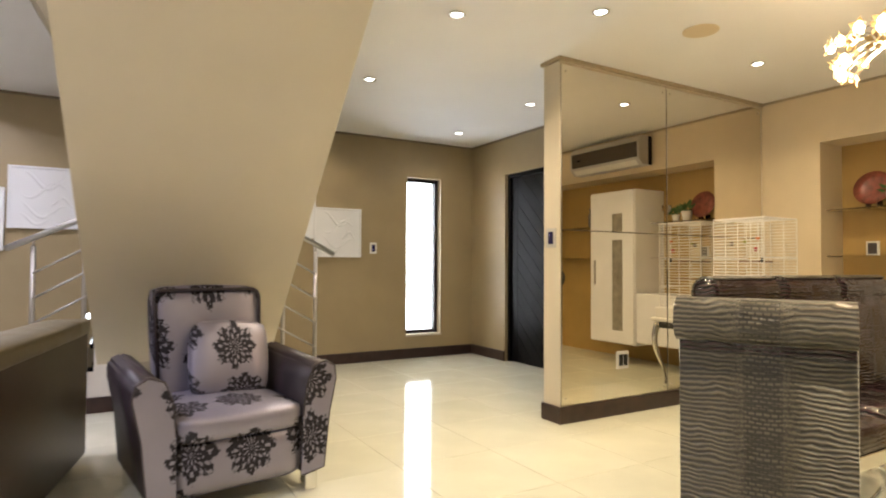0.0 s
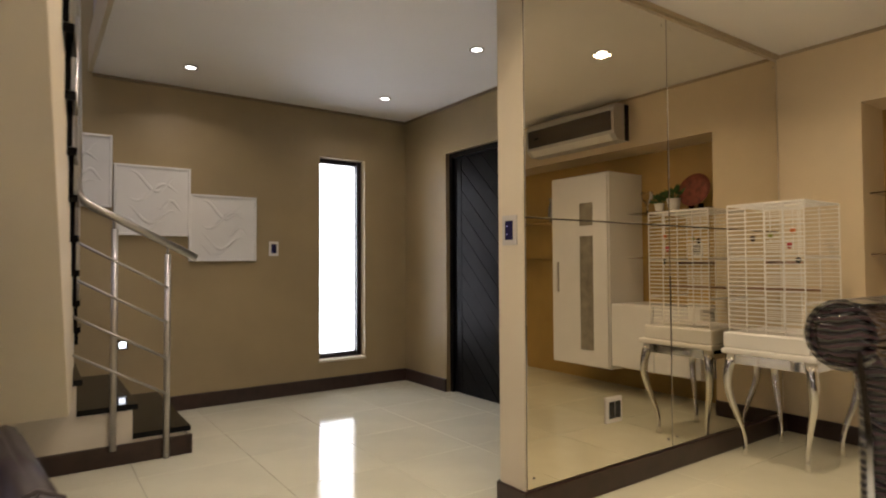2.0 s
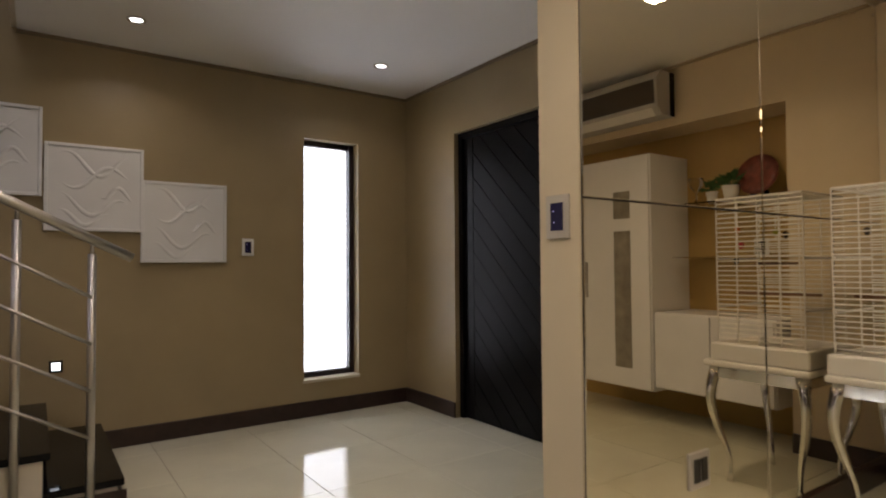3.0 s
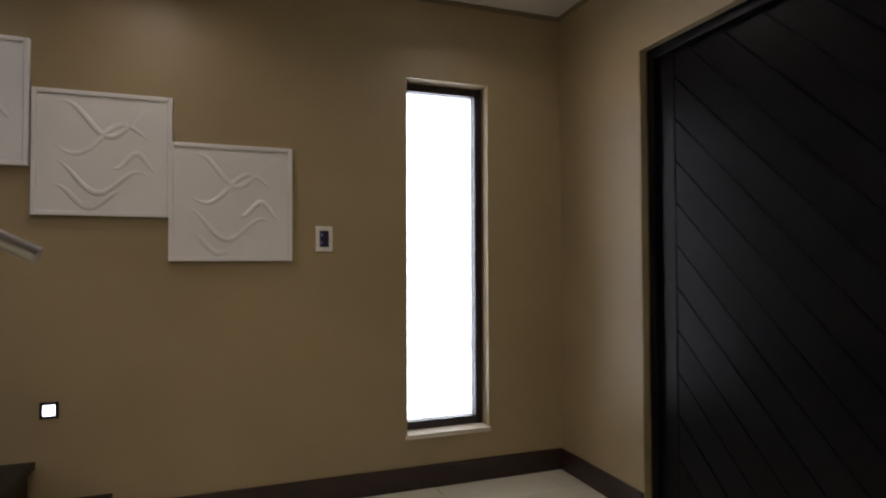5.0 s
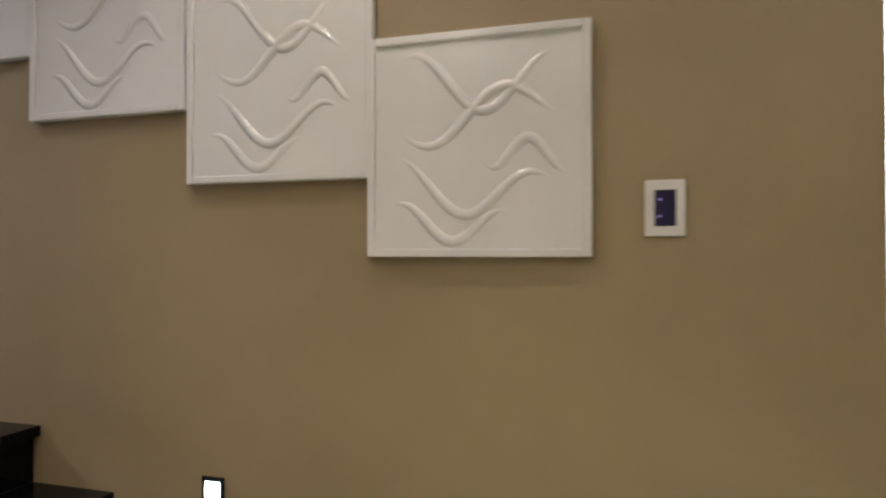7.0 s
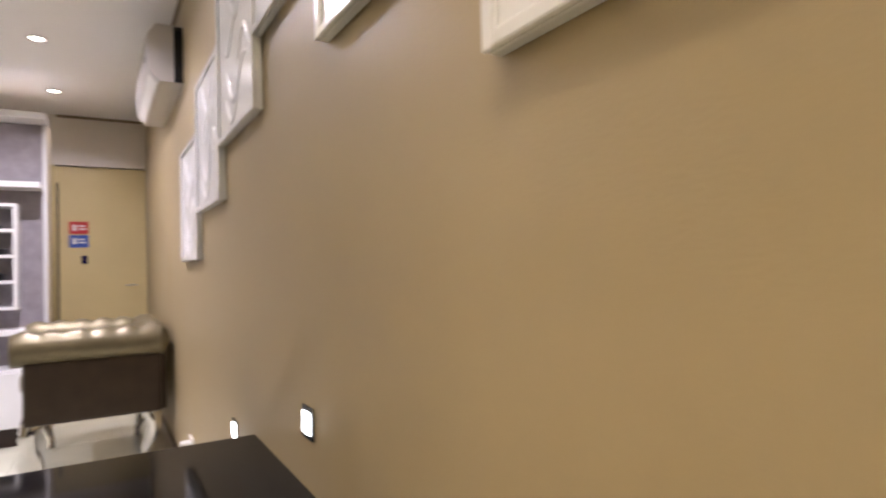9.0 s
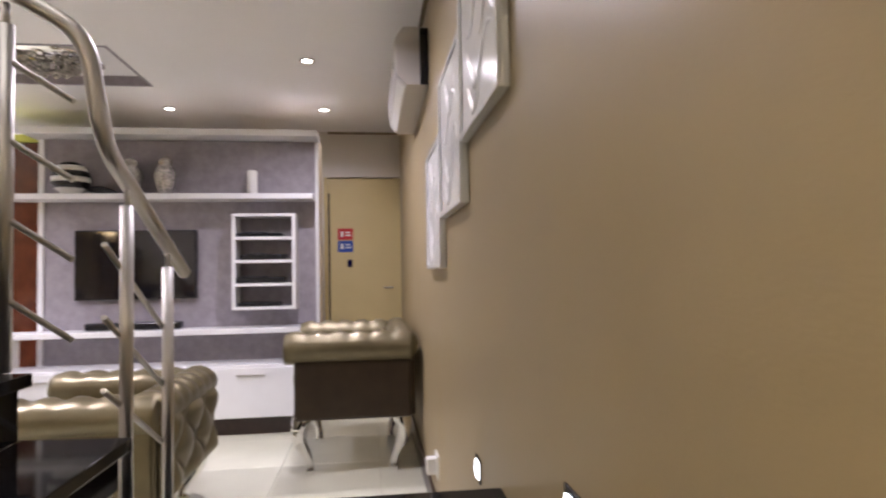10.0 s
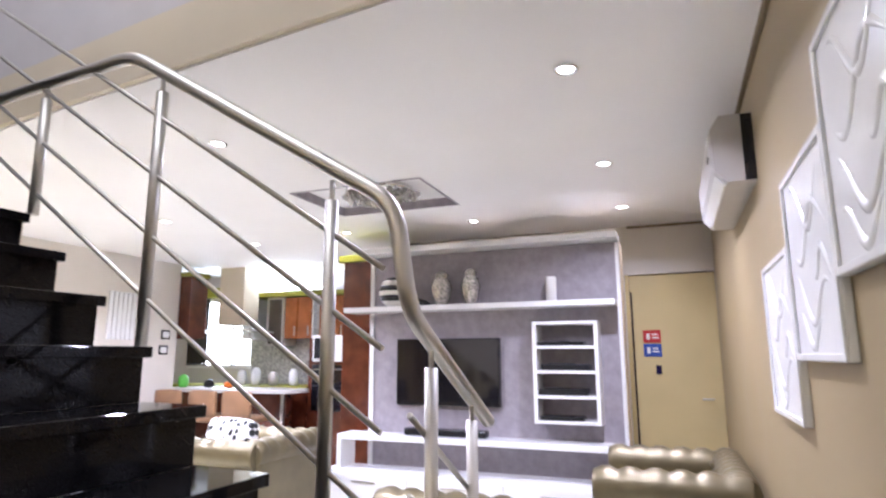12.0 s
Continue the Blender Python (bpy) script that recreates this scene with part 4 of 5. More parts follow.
# niche furniture, seen straight on and in the mirror
tc = thing("display_cabinet", "tall white display cabinet with a glass strip", "cabinet")
part("body", boxes([(5.47, 2.02, 0.24, 5.97, 2.74, 2.10)], 0.004), M_WHITE, tc)
dr = part("door", box(5.448, 2.03, 0.25, 5.468, 2.73, 2.09, 0.003), M_WHITE, tc)
for z0, z1 in ((0.40, 1.50), (1.60, 1.82)):
    part("glass_strip", box(5.444, 2.40, z0, 5.449, 2.56, z1), M_STRIP, dr)
part("handle", box(5.43, 2.10, 0.95, 5.45, 2.12, 1.25, 0.003), M_STEEL, dr)
lc = thing("low_cabinet", "low white floating cabinet in the niche", "cabinet")
part("body", box(5.47, 2.76, 0.28, 5.97, 3.66, 0.86, 0.004), M_WHITE, lc)
part("door", boxes([(5.45, 2.77, 0.29, 5.469, 3.21, 0.85), (5.45, 3.22, 0.29, 5.469, 3.65, 0.85)], 0.003), M_WHITE, lc)
for y0, y1, z in ((2.78, 3.68, 1.70), (2.78, 3.68, 1.285), (0.92, 1.98, 1.70), (0.92, 1.98, 1.285)):
    sh = thing("glass_shelf", "clear glass shelf across the niche", "shelf", "niche shelves")
    part("board", box(5.68, y0, z - 0.01, 5.978, y1, z), M_PANE, sh)


def plant(x, y, z, s):
    p = thing("potted_plant", "small green plant in a white pot", "plant", "niche ornaments")
    part("pot", moved(lathe([(0.03 * s, 0), (0.045 * s, 0.08 * s), (0.04 * s, 0.08 * s), (0.03 * s, 0.06 * s)], 14), Matrix.Translation((x, y, z))), M_PLASTIC, p, smooth=True)
    bm = bmesh.new()
    r = random.Random(int(y * 100))
    for i in range(34):
        a, e = r.uniform(0, 6.28), r.uniform(0.1, 1.4)
        d = Vector((math.cos(a) * math.cos(e), math.sin(a) * math.cos(e), math.sin(e)))
        o = Vector((x, y, z + 0.08 * s)) + d * r.uniform(0.02, 0.09) * s
        t = d.orthogonal().normalized() * 0.014 * s
        bm.faces.new([bm.verts.new(o - d * 0.02 * s), bm.verts.new(o + t), bm.verts.new(o + d * 0.035 * s), bm.verts.new(o - t)])
    part("leaves", bm, M_LEAF, p)


plant(5.80, 3.20, 1.70, 1.4)
plant(5.80, 3.05, 1.70, 1.0)
plant(5.80, 1.85, 1.70, 1.4)


def vase(name, label, prof, x, y, z, mt, cat="vase"):
    v = lathe(prof, 18)
    ob = tagged(mesh_ob(name, moved(v, Matrix.Translation((x, y, z))), mt, smooth=True), label, cat)
    return ob


vase("tall_vase", "tall patterned cream vase on a glass shelf", [(0.04, 0), (0.06, 0.05), (0.055, 0.16), (0.035, 0.22), (0.05, 0.26)], 5.80, 1.70, 1.70, M_SILVERPOT)
vase("glass_goblet", "small glass goblet on a glass shelf", [(0.035, 0), (0.008, 0.01), (0.008, 0.08), (0.05, 0.14), (0.055, 0.2)], 5.80, 2.92, 1.70, M_CRYSTAL, "goblet")
pl = thing("display_plate", "red-brown decorated plate on a stand", "plate")
part("plate", moved(lathe([(0.05, 0), (0.09, 0.005), (0.15, 0.025), (0.152, 0.03), (0.09, 0.012), (0.03, 0.010)], 28), Matrix.Translation((5.86, 3.38, 1.87)) @ pose(0, 0, 0, 0, -75, 0)), M_TERRACOTTA, pl, smooth=True)
part("stand", boxes([(5.82, 3.33, 1.70, 5.90, 3.34, 1.76), (5.82, 3.42, 1.70, 5.90, 3.43, 1.76)]), M_BLACK, pl)
fb = thing("photo_frame", "small cream photo frame on a glass shelf", "picture frame")
part("frame", box(5.84, 3.34, 1.286, 5.86, 3.44, 1.41, 0.003), M_PLASTIC, fb)
part("print", box(5.835, 3.355, 1.30, 5.841, 3.425, 1.395), M_BROWNGLASS, fb)

# ---------- armchair under the flight ----------
ar = thing("armchair", "silver and black damask armchair with dark arms", "armchair", m=pose(0.60, 4.18, 0, 0, 0, 8))
ar.scale = (0.925, 0.94, 1)
part("seat_base", cushion(-0.355, -0.395, 0.085, 0.355, 0.36, 0.37, 0.008), M_DAMASK, ar, smooth=True)
part("seat_cushion", cushion(-0.33, -0.41, 0.34, 0.33, 0.30, 0.475, 0.02), M_DAMASK, ar, smooth=True)
bk2 = cushion(-0.36, 0.26, 0.30, 0.36, 0.44, 1.02, 0.012)
for v in bk2.verts:
    v.co.y += (v.co.z - 0.4) * 0.22
    v.co.x *= 0.86 + 0.06 * (v.co.z - 0.3) / 0.7
    v.co.z *= 1.025
    v.co.x += 0.045
part("backrest", bk2, M_DAMASK, ar, smooth=True)
part("backrest_piping", tube(rounded([(-0.26, 0.28, 0.42), (-0.28, 0.39, 1.03), (0.37, 0.39, 1.03), (0.35, 0.28, 0.42)], 0.06), 0.011, 8), M_PURPLE, ar, smooth=True)
for s in (-1, 1):
    prof = [(0.33, 0.10), (0.46, 0.12), (0.49, 0.40), (0.53, 0.58), (0.52, 0.645), (0.46, 0.675), (0.39, 0.65), (0.35, 0.56), (0.335, 0.40)]
    bm = prism([(x * s, z) for x, z in prof], "y", -0.40, 0.36)
    for v in bm.verts:
        if v.co.y > 0 and v.co.z > 0.3:
            v.co.z += 0.03
    bmesh.ops.bevel(bm, geom=[e for e in bm.edges], offset=0.015, segments=2, affect="EDGES")
    arm = part("arm", bm, M_PURPLE, ar, "dark satin arm", True)
    part("arm_front", prism([(x * s * 0.995, z) for x, z in prof], "y", -0.412, -0.398), M_DAMASK, arm, "silver damask arm facing")
    part("arm_piping", tube([(x * s, -0.405, z) for x, z in prof], 0.008, 8), M_PURPLE, arm, smooth=True)
    for y in (-0.34, 0.32):
        part("foot", box(s * 0.40 - 0.04, y - 0.04, 0, s * 0.40 + 0.04, y + 0.04, 0.105, 0.012), M_CHROME, ar)
cu = thing("scatter_cushion", "square silver damask scatter cushion on the armchair", "cushion", m=pose(0.66, 4.23, 0.475, -18, 4, 6))
cu.scale = (0.9, 0.95, 0.92)
part("cover", cushion(-0.22, -0.06, 0, 0.22, 0.07, 0.42, 0.02, 8), M_DAMASK, cu, smooth=True)


# ---------- lounge ----------
def sofa(m, w, label, plain=False, panel=None, lift=0.0, outer=False):
    """Deep-buttoned roll-arm sofa that faces -y, its back at y 0, from x 0 to w."""
    s = thing("buttoned_sofa", label, "sofa", "bronze leather sofas", "", m)
    part("base", cushion(0.06, -0.80, 0.27, w - 0.06, -0.06, 0.46, 0.005, 6), M_DARKLEATHER, s, smooth=True)
    part("seat_cushion", cushion(0.20, -0.83, 0.42, w - 0.20, -0.20, 0.56, 0.02, 8), M_BRONZE, s, smooth=True)
    if plain:
        part("back_panel", box(0.0, -0.16, 0.05, w, 0, 0.81, 0.03, seg=3), M_DARKLEATHER, s)
        for x in (0.08, w - 0.08):
            part("arm_panel", box(x - 0.08, -0.84, 0.05, x + 0.08, -0.161, 0.66, 0.03, seg=3), M_DARKLEATHER, s)
            for y in (-0.76, -0.10):
                part("foot", box(x - 0.03, y - 0.03, 0, x + 0.03, y + 0.03, 0.05, 0.006), M_CHROME, s)
        # light falling on the top is put into the lighter bronze colour
        part("back_roll", cushion(0.0, -0.22, 0.76, w, 0.015, 0.86, 0.006, 6), M_BRONZE, s, "top roll in lighter bronze leather, its light painted in", True)
        return s
    part("back_panel", box(0.05, -0.10, 0.27, w - 0.05, 0, 0.72, 0.02), panel or M_DARKLEATHER, s)
    part("back_tufting", moved(tufted(w - 0.3, 0.30, max(3, round(w / 0.2)), 2, 0.06), Matrix.Translation((0.15, -0.13, 0.50))), M_BRONZE, s, smooth=True)
    if outer:
        part("outer_tufting", moved(tufted(w - 0.1, 0.44, 5, 3, 0.035), Matrix.Translation((w - 0.05, 0.002, 0.27)) @ pose(0, 0, 0, 0, 0, 180)), M_BRONZE, s, smooth=True)
    cols = max(6, round(w / 0.13))
    def roll(length, cols):
        bm = bmesh.new()
        rings = []
        for i in range(cols * 6 + 1):
            u = i / (cols * 6)
            ring = []
            for j in range(14):
                a = 2 * math.pi * j / 14
                r = 0.105 - 0.020 * (abs(math.cos(u * cols * math.pi)) ** 4) * max(0, math.sin(a + 0.25)) ** 2
                ring.append(bm.verts.new((u * length, math.cos(a) * r, math.sin(a) * r)))
            rings.append(ring)
        for a, b in zip(rings, rings[1:]):
            for j in range(14):
                bm.faces.new((a[j], a[(j + 1) % 14], b[(j + 1) % 14], b[j]))
        bm.faces.new(list(reversed(rings[0]))), bm.faces.new(rings[-1])
        return bm
    part("back_roll", moved(roll(w - 0.08, cols), Matrix.Translation((0.04, -0.08, 0.73))), M_BRONZE, s, smooth=True)
    for x, sg in ((0.09, -1), (w - 0.09, 1)):
        a = part("arm_panel", box(x - 0.075, -0.80, 0.27, x + 0.075, -0.03, 0.68, 0.02), panel or M_DARKLEATHER, s)
        part("arm_roll", moved(roll(0.84, 6), Matrix.Translation((x + sg * 0.01, -0.86, 0.72)) @ pose(0, 0, 0, 0, 0, 90)), M_BRONZE, a, smooth=True)
        for i in range(6):
            part("button", moved(lathe([(0.010, -0.004), (0.013, 0), (0.008, 0.006)], 8), Matrix.Translation((x, -0.79 + i * 0.14, 0.815))), M_CHROME, a, smooth=True)
    for ob in list(s.children):
        ob.location.z += lift
    for x in (0.10, w - 0.10):
        for y in (-0.76, -0.10):
            cabriole(s, x, y, 0.285 + lift, -1 if x < w / 2 else 1, -1 if y < -0.4 else 1, M_CHROME, 0.048)
    return s


sofa(pose(-3.02, YA - 0.05, 0), 1.02, "bronze leather buttoned armchair against the wall", lift=0.09).scale = (1, 0.95, 1)
sofa(pose(-2.00, 6.23, 0), 0.95, "bronze leather buttoned armchair by the stairs", panel=M_BRONZE, outer=True).scale = (1, 1, 0.90)
sofa(pose(-0.02, 4.93, 0, 0, 0, -102), 1.75, "plain dark brown leather sofa seen from behind", plain=True)
sofa(pose(-3.05, 4.28, 0), 0.95, "bronze leather buttoned armchair holding a spotted cushion", panel=M_BRONZE, lift=0.09)
pc = thing("spotted_cushion", "white cushion with black spots on the sofa", "cushion", m=pose(-2.42, 3.74, 0.66, -12, 0, 78))
part("cover", cushion(-0.26, -0.06, 0, 0.26, 0.06, 0.36, 0.02, 8), M_DOTS, pc, smooth=True)

tv = thing("media_wall", "grey papered media wall with white shelves", "media unit")
part("back_panel", box(-3.499, 4.50, 0.12, -3.455, 6.70, 2.43, 0.003), M_GREYPAPER, tv, "lavender grey patterned panel")
part("side_post", boxes([(-3.499, 4.46, 0.12, -3.44, 4.499, 2.43), (-3.499, 6.701, 0.12, -3.44, 6.73, 2.43)]), M_WHITE, tv)
part("top_board", box(-3.50, 4.42, 2.435, -3.24, 6.735, 2.487, 0.004), M_WHITE, tv)
part("long_shelf", box(-3.454, 4.30, 1.905, -3.22, 6.70, 1.95, 0.004), M_WHITE, tv)
part("counter", box(-3.454, 4.28, 0.80, -3.20, 6.70, 0.845, 0.004), M_WHITE, tv)
part("counter_side", box(-3.454, 4.28, 0.56, -3.20, 4.32, 0.80), M_WHITE, tv)
part("low_body", box(-3.454, 4.20, 0.14, -3.12, 6.62, 0.56, 0.004), M_WHITE, tv)
part("plinth", box(-3.45, 4.26, 0, -3.18, 6.56, 0.14), M_SKIRT, tv)
for y0, y1 in ((4.21, 5.0), (5.01, 5.81), (5.82, 6.61)):
    d = part("drawer_front", box(-3.118, y0, 0.15, -3.10, y1, 0.54, 0.003), M_WHITE, tv)
    part("handle", box(-3.10, (y0 + y1) / 2 - 0.11, 0.475, -3.085, (y0 + y1) / 2 + 0.11, 0.488, 0.002), M_STEEL, d)
scr = thing("television", "black flat-screen television on the grey panel", "television")
part("casing", box(-3.452, 4.76, 1.09, -3.40, 5.72, 1.665, 0.006), M_BLACK, scr)
part("screen", box(-3.402, 4.775, 1.105, -3.397, 5.705, 1.65), M_SCREEN, scr)
sb = thing("soundbar", "black soundbar on the white counter", "soundbar")
part("body", box(-3.40, 4.88, 0.847, -3.30, 5.62, 0.905, 0.01), M_BLACK, sb)
bxs = thing("shelf_box", "white open box shelf holding black boxes", "shelf unit")
Y0, Y1, Z0, Z1 = 6.04, 6.555, 0.99, 1.785
for y in (Y0, Y1 - 0.03):
    part("side", box(-3.454, y, Z0, -3.24, y + 0.03, Z1, 0.002), M_WHITE, bxs)
for i in range(5):
    z = Z0 + (Z1 - Z0 - 0.025) * i / 4
    part("board", box(-3.454, Y0 + 0.03, z, -3.24, Y1 - 0.03, z + 0.025, 0.002), M_WHITE, bxs)
for i, (y0, y1, h) in enumerate(((6.08, 6.42, 0.03), (6.06, 6.46, 0.05), (6.10, 6.48, 0.045), (6.07, 6.44, 0.03))):
    z = Z0 + (Z1 - Z0 - 0.025) * i / 4 + 0.027
    e = thing("set_top_box", "flat black media box on the shelf", "media box", "media boxes")
    part("body", box(-3.42, y0, z, -3.27, y1, z + h, 0.005), M_BLACK, e)
    part("cable", tube([(-3.30, y0 + 0.05, z + h + 0.004), (-3.27, y0 + 0.15, z + h + 0.008), (-3.31, y0 + 0.26, z + h + 0.004)], 0.004, 6), M_BLACK, e)
jar = [(0.045, 0), (0.075, 0.06), (0.095, 0.15), (0.075, 0.22), (0.05, 0.235), (0.055, 0.25), (0.06, 0.27), (0.03, 0.30), (0.01, 0.31)]
vase("ginger_jar", "silver mosaic lidded jar on the white shelf", jar, -3.34, 5.22, 1.951, M_SILVERPOT, "jar")
vase("ginger_jar", "silver mosaic lidded jar on the white shelf", [(r * 0.9, z * 1.03) for r, z in jar], -3.34, 5.49, 1.951, M_SILVERPOT, "jar")
vase("white_candle", "plain white pillar candle on the shelf", [(0.042, 0), (0.042, 0.20), (0.036, 0.205), (0.012, 0.20)], -3.34, 6.19, 1.951, M_PLASTIC, "candle")
zv = thing("striped_vase", "round black and white striped vase", "vase", m=Matrix.Translation((-3.34, 4.76, 1.951)))
ring = [(0.06, 0.0), (0.115, 0.05), (0.14, 0.10), (0.142, 0.14), (0.13, 0.19), (0.10, 0.235), (0.05, 0.265)]
for i in range(6):
    part("band", lathe([ring[i], ring[i + 1]], 22), M_BLACK if i % 2 else M_PLASTIC, zv, smooth=True)
bf = thing("striped_figure", "low black and white striped ornament", "ornament")
part("body", moved(lathe([(0.01, -0.13), (0.03, -0.08), (0.04, 0), (0.025, 0.08), (0.006, 0.13)], 12), Matrix.Translation((-3.33, 4.99, 1.985)) @ pose(0, 0, 0, 80, 0, 0)), M_BLACK, bf, smooth=True)

d2 = thing("door_2", "cream flush inner door with small safety signs", "door", kind="structure")
part("door_leaf", box(-4.60, 6.73, 0.01, -4.53, 7.495, 2.285, 0.003), M_DOOR2, d2)
part("door_frame", boxes([(-4.62, 6.692, 0, -4.49, 6.73, 2.288)], 0.003), M_DOOR2, d2)
# dark strip laid on the leaf as the painted shade of its edge gap
part("shadow_gap", box(-4.545, 6.732, 0.3, -4.522, 6.75, 2.12), M_SKIRT, d2)
part("door_handle", tube([(-4.53, 7.40, 1.12), (-4.47, 7.40, 1.12), (-4.47, 7.31, 1.12)], 0.009, 8), M_STEEL, d2, smooth=True)
for z, mt, lab in ((1.63, M_RED, "red safety sign on the door"), (1.50, M_BLUE, "blue safety sign on the door")):
    sg = thing("safety_sign", lab, "sign", "door signs")
    part("plate", box(-4.529, 6.83, z, -4.524, 6.99, z + 0.12), mt, sg)
    part("pictogram", boxes([(-4.524, 6.86, z + 0.03, -4.5225, 6.89, z + 0.09), (-4.524, 6.91, z + 0.04, -4.5225, 6.97, z + 0.055), (-4.524, 6.91, z + 0.07, -4.5225, 6.96, z + 0.085)]), M_PRINT, sg)
lk = thing("keypad", "small dark blue door keypad", "keypad")
part("body", box(-4.529, 6.93, 1.34, -4.515, 6.98, 1.42, 0.003), M_NAVY, lk)

# recessed tray with its crystal light
tl = thing("crystal_ceiling_light", "oval crystal ceiling light in the recessed tray", "ceiling light")
bm = bmesh.new()
r3 = random.Random(8)
for i in range(150):
    a, rr = r3.uniform(0, 6.283), math.sqrt(r3.random())
    p = Vector((-2.60 + 0.21 * rr * math.cos(a), 4.98 + 0.33 * rr * math.sin(a), CEIL + 0.01 - 0.05 * (1 - rr * rr) + r3.uniform(-0.02, 0.02)))
    o = bmesh.ops.create_icosphere(bm, subdivisions=1, radius=r3.uniform(0.015, 0.026))
    bmesh.ops.translate(bm, verts=o["verts"], vec=p)
part("crystal_shade", bm, M_SILVERPOT, tl)["kind"] = "stuff"
part("plate", moved(lathe([(0.27, 0.069), (0.27, 0.03), (0.05, 0.025)], 28), Matrix.Translation((-2.60, 4.98, CEIL))), M_CHROME, tl, smooth=True)
# wallpaper grey on the tray's inner sides paints in their shade
structure("tray_trim", boxes([(-3.05, 4.38, CEIL - 0.004, -3.03, 5.50, CEIL + 0.07), (-2.24, 4.38, CEIL - 0.004, -2.22, 5.50, CEIL + 0.07), (-3.03, 5.48, CEIL - 0.004, -2.24, 5.50, CEIL + 0.07), (-3.03, 4.38, CEIL - 0.004, -2.24, 4.40, CEIL + 0.07)]), M_GREYPAPER, "edge of the recessed ceiling tray, its shade painted grey", "trim")

# ---------- kitchen, beyond the lounge ----------
col = thing("tall_unit", "tall dark red mahogany unit end panel", "kitchen unit")
part("panel", box(-4.30, 3.99, 0, -3.73, 4.455, 2.46, 0.004), M_MAHOGANY, col)
part("cornice", box(-4.34, 3.94, 2.462, -3.70, 4.458, 2.53, 0.004), M_LIME, col)
kw = thing("window_2", "bright kitchen window in a white frame", "window", kind="structure")
part("window_frame", boxes([(-6.12, KW[0], KW[2], -6.02, KW[0] + 0.05, KW[3]), (-6.12, KW[1] - 0.05, KW[2], -6.02, KW[1], KW[3]), (-6.12, 0.60, KW[2], -6.02, 0.64, KW[3]), (-6.12, KW[0] + 0.05, KW[2], -6.02, KW[1] - 0.05, KW[2] + 0.05), (-6.12, KW[0] + 0.05, KW[3] - 0.05, -6.02, KW[1] - 0.05, KW[3])]), M_WHITE, kw)
structure("splashback", box(-5.998, 1.05, 1.107, -5.985, 3.9, 1.75), M_STONE, "grey stone mosaic splashback", "trim")
for y0, y1, mt in ((1.10, 1.30, M_WHITE), (1.85, 2.08, M_CHERRY), (2.085, 2.31, M_CHERRY), (2.44, 2.85, M_CHERRY), (2.86, 3.25, M_CHERRY)):
    u = thing("wall_cupboard", "orange-brown cherry wood wall cupboard" if mt is M_CHERRY else "white glazed wall cupboard", "cupboard", "kitchen wall cupboards")
    part("body", box(-5.998, y0, 1.76, -5.68, y1, 2.36, 0.003), mt, u)
    dd = part("door", box(-5.678, y0 + 0.01, 1.77, -5.66, y1 - 0.01, 2.35, 0.004), mt, u)
    part("handle", box(-5.66, y1 - 0.05, 1.80, -5.645, y1 - 0.035, 1.94), M_STEEL, dd)
gl = thing("glazed_cupboard", "glass-fronted cupboard in an aluminium frame", "cupboard")
part("body", box(-5.998, 1.55, 1.66, -5.68, 1.84, 2.36), M_WHITE, gl)
part("glass_door", box(-5.678, 1.58, 1.69, -5.66, 1.81, 2.33), M_BROWNGLASS, gl)
part("door_frame", boxes([(-5.68, 1.55, 1.66, -5.655, 1.58, 2.36), (-5.68, 1.81, 1.66, -5.655, 1.84, 2.36), (-5.68, 1.58, 2.33, -5.655, 1.81, 2.36), (-5.68, 1.58, 1.66, -5.655, 1.81, 1.69)]), M_AC, gl)
structure("kitchen_cornice_trim", box(-5.998, 1.05, 2.37, -5.60, 3.9, 2.43), M_LIME, "olive green cornice over the cupboards", "trim")
bl = thing("window_blind", "dark rolled blind panel over the kitchen window", "blind")
part("fabric", box(-5.99, -0.24, 1.40, -5.975, 0.16, 2.42, 0.003), M_BLACK, bl)
part("bottom_bar", box(-5.995, -0.24, 1.37, -5.97, 0.16, 1.398, 0.003), M_FRAME, bl)
vl = thing("window_valance", "lime green valance board above the kitchen window", "valance")
part("board", box(-5.998, -0.24, 2.43, -5.90, 0.50, 2.59, 0.004), M_LIME, vl)
fs = thing("corner_cupboard", "narrow white framed open corner cupboard", "cupboard")
part("side", boxes([(-5.998, 2.32, 1.66, -5.67, 2.34, 2.36), (-5.998, 2.41, 1.66, -5.67, 2.43, 2.36)], 0.002), M_WHITE, fs)
part("board", boxes([(-5.998, 2.34, z, -5.67, 2.41, z + 0.02) for z in (1.66, 1.90, 2.12, 2.34)]), M_WHITE, fs)
tb = thing("strip_light", "bright fluorescent strip light above the kitchen cupboards", "strip light")
part("batten", box(-5.80, 1.30, 2.432, -5.70, 2.50, 2.47, 0.004), M_WHITE, tb)
part("lit_tube", tube([(-5.75, 1.33, 2.49), (-5.75, 2.47, 2.49)], 0.016, 10), M_LAMP, tb, smooth=True)
bc = thing("base_cupboards", "mahogany base cupboards under a pale worktop", "cupboard")
part("body", box(-5.998, -0.3, 0.0, -5.42, 2.44, 1.06), M_MAHOGANY, bc)
part("worktop", box(-5.998, -0.3, 1.062, -5.40, 2.44, 1.105, 0.005), M_LIME, bc)
ov = thing("oven_tower", "tall oven unit with a white microwave", "oven")
part("body", box(-5.998, 2.46, 0, -5.42, 3.10, 1.755), M_MAHOGANY, ov)
part("microwave", box(-5.418, 2.54, 1.44, -5.38, 3.06, 1.79, 0.005), M_WHITE, ov)
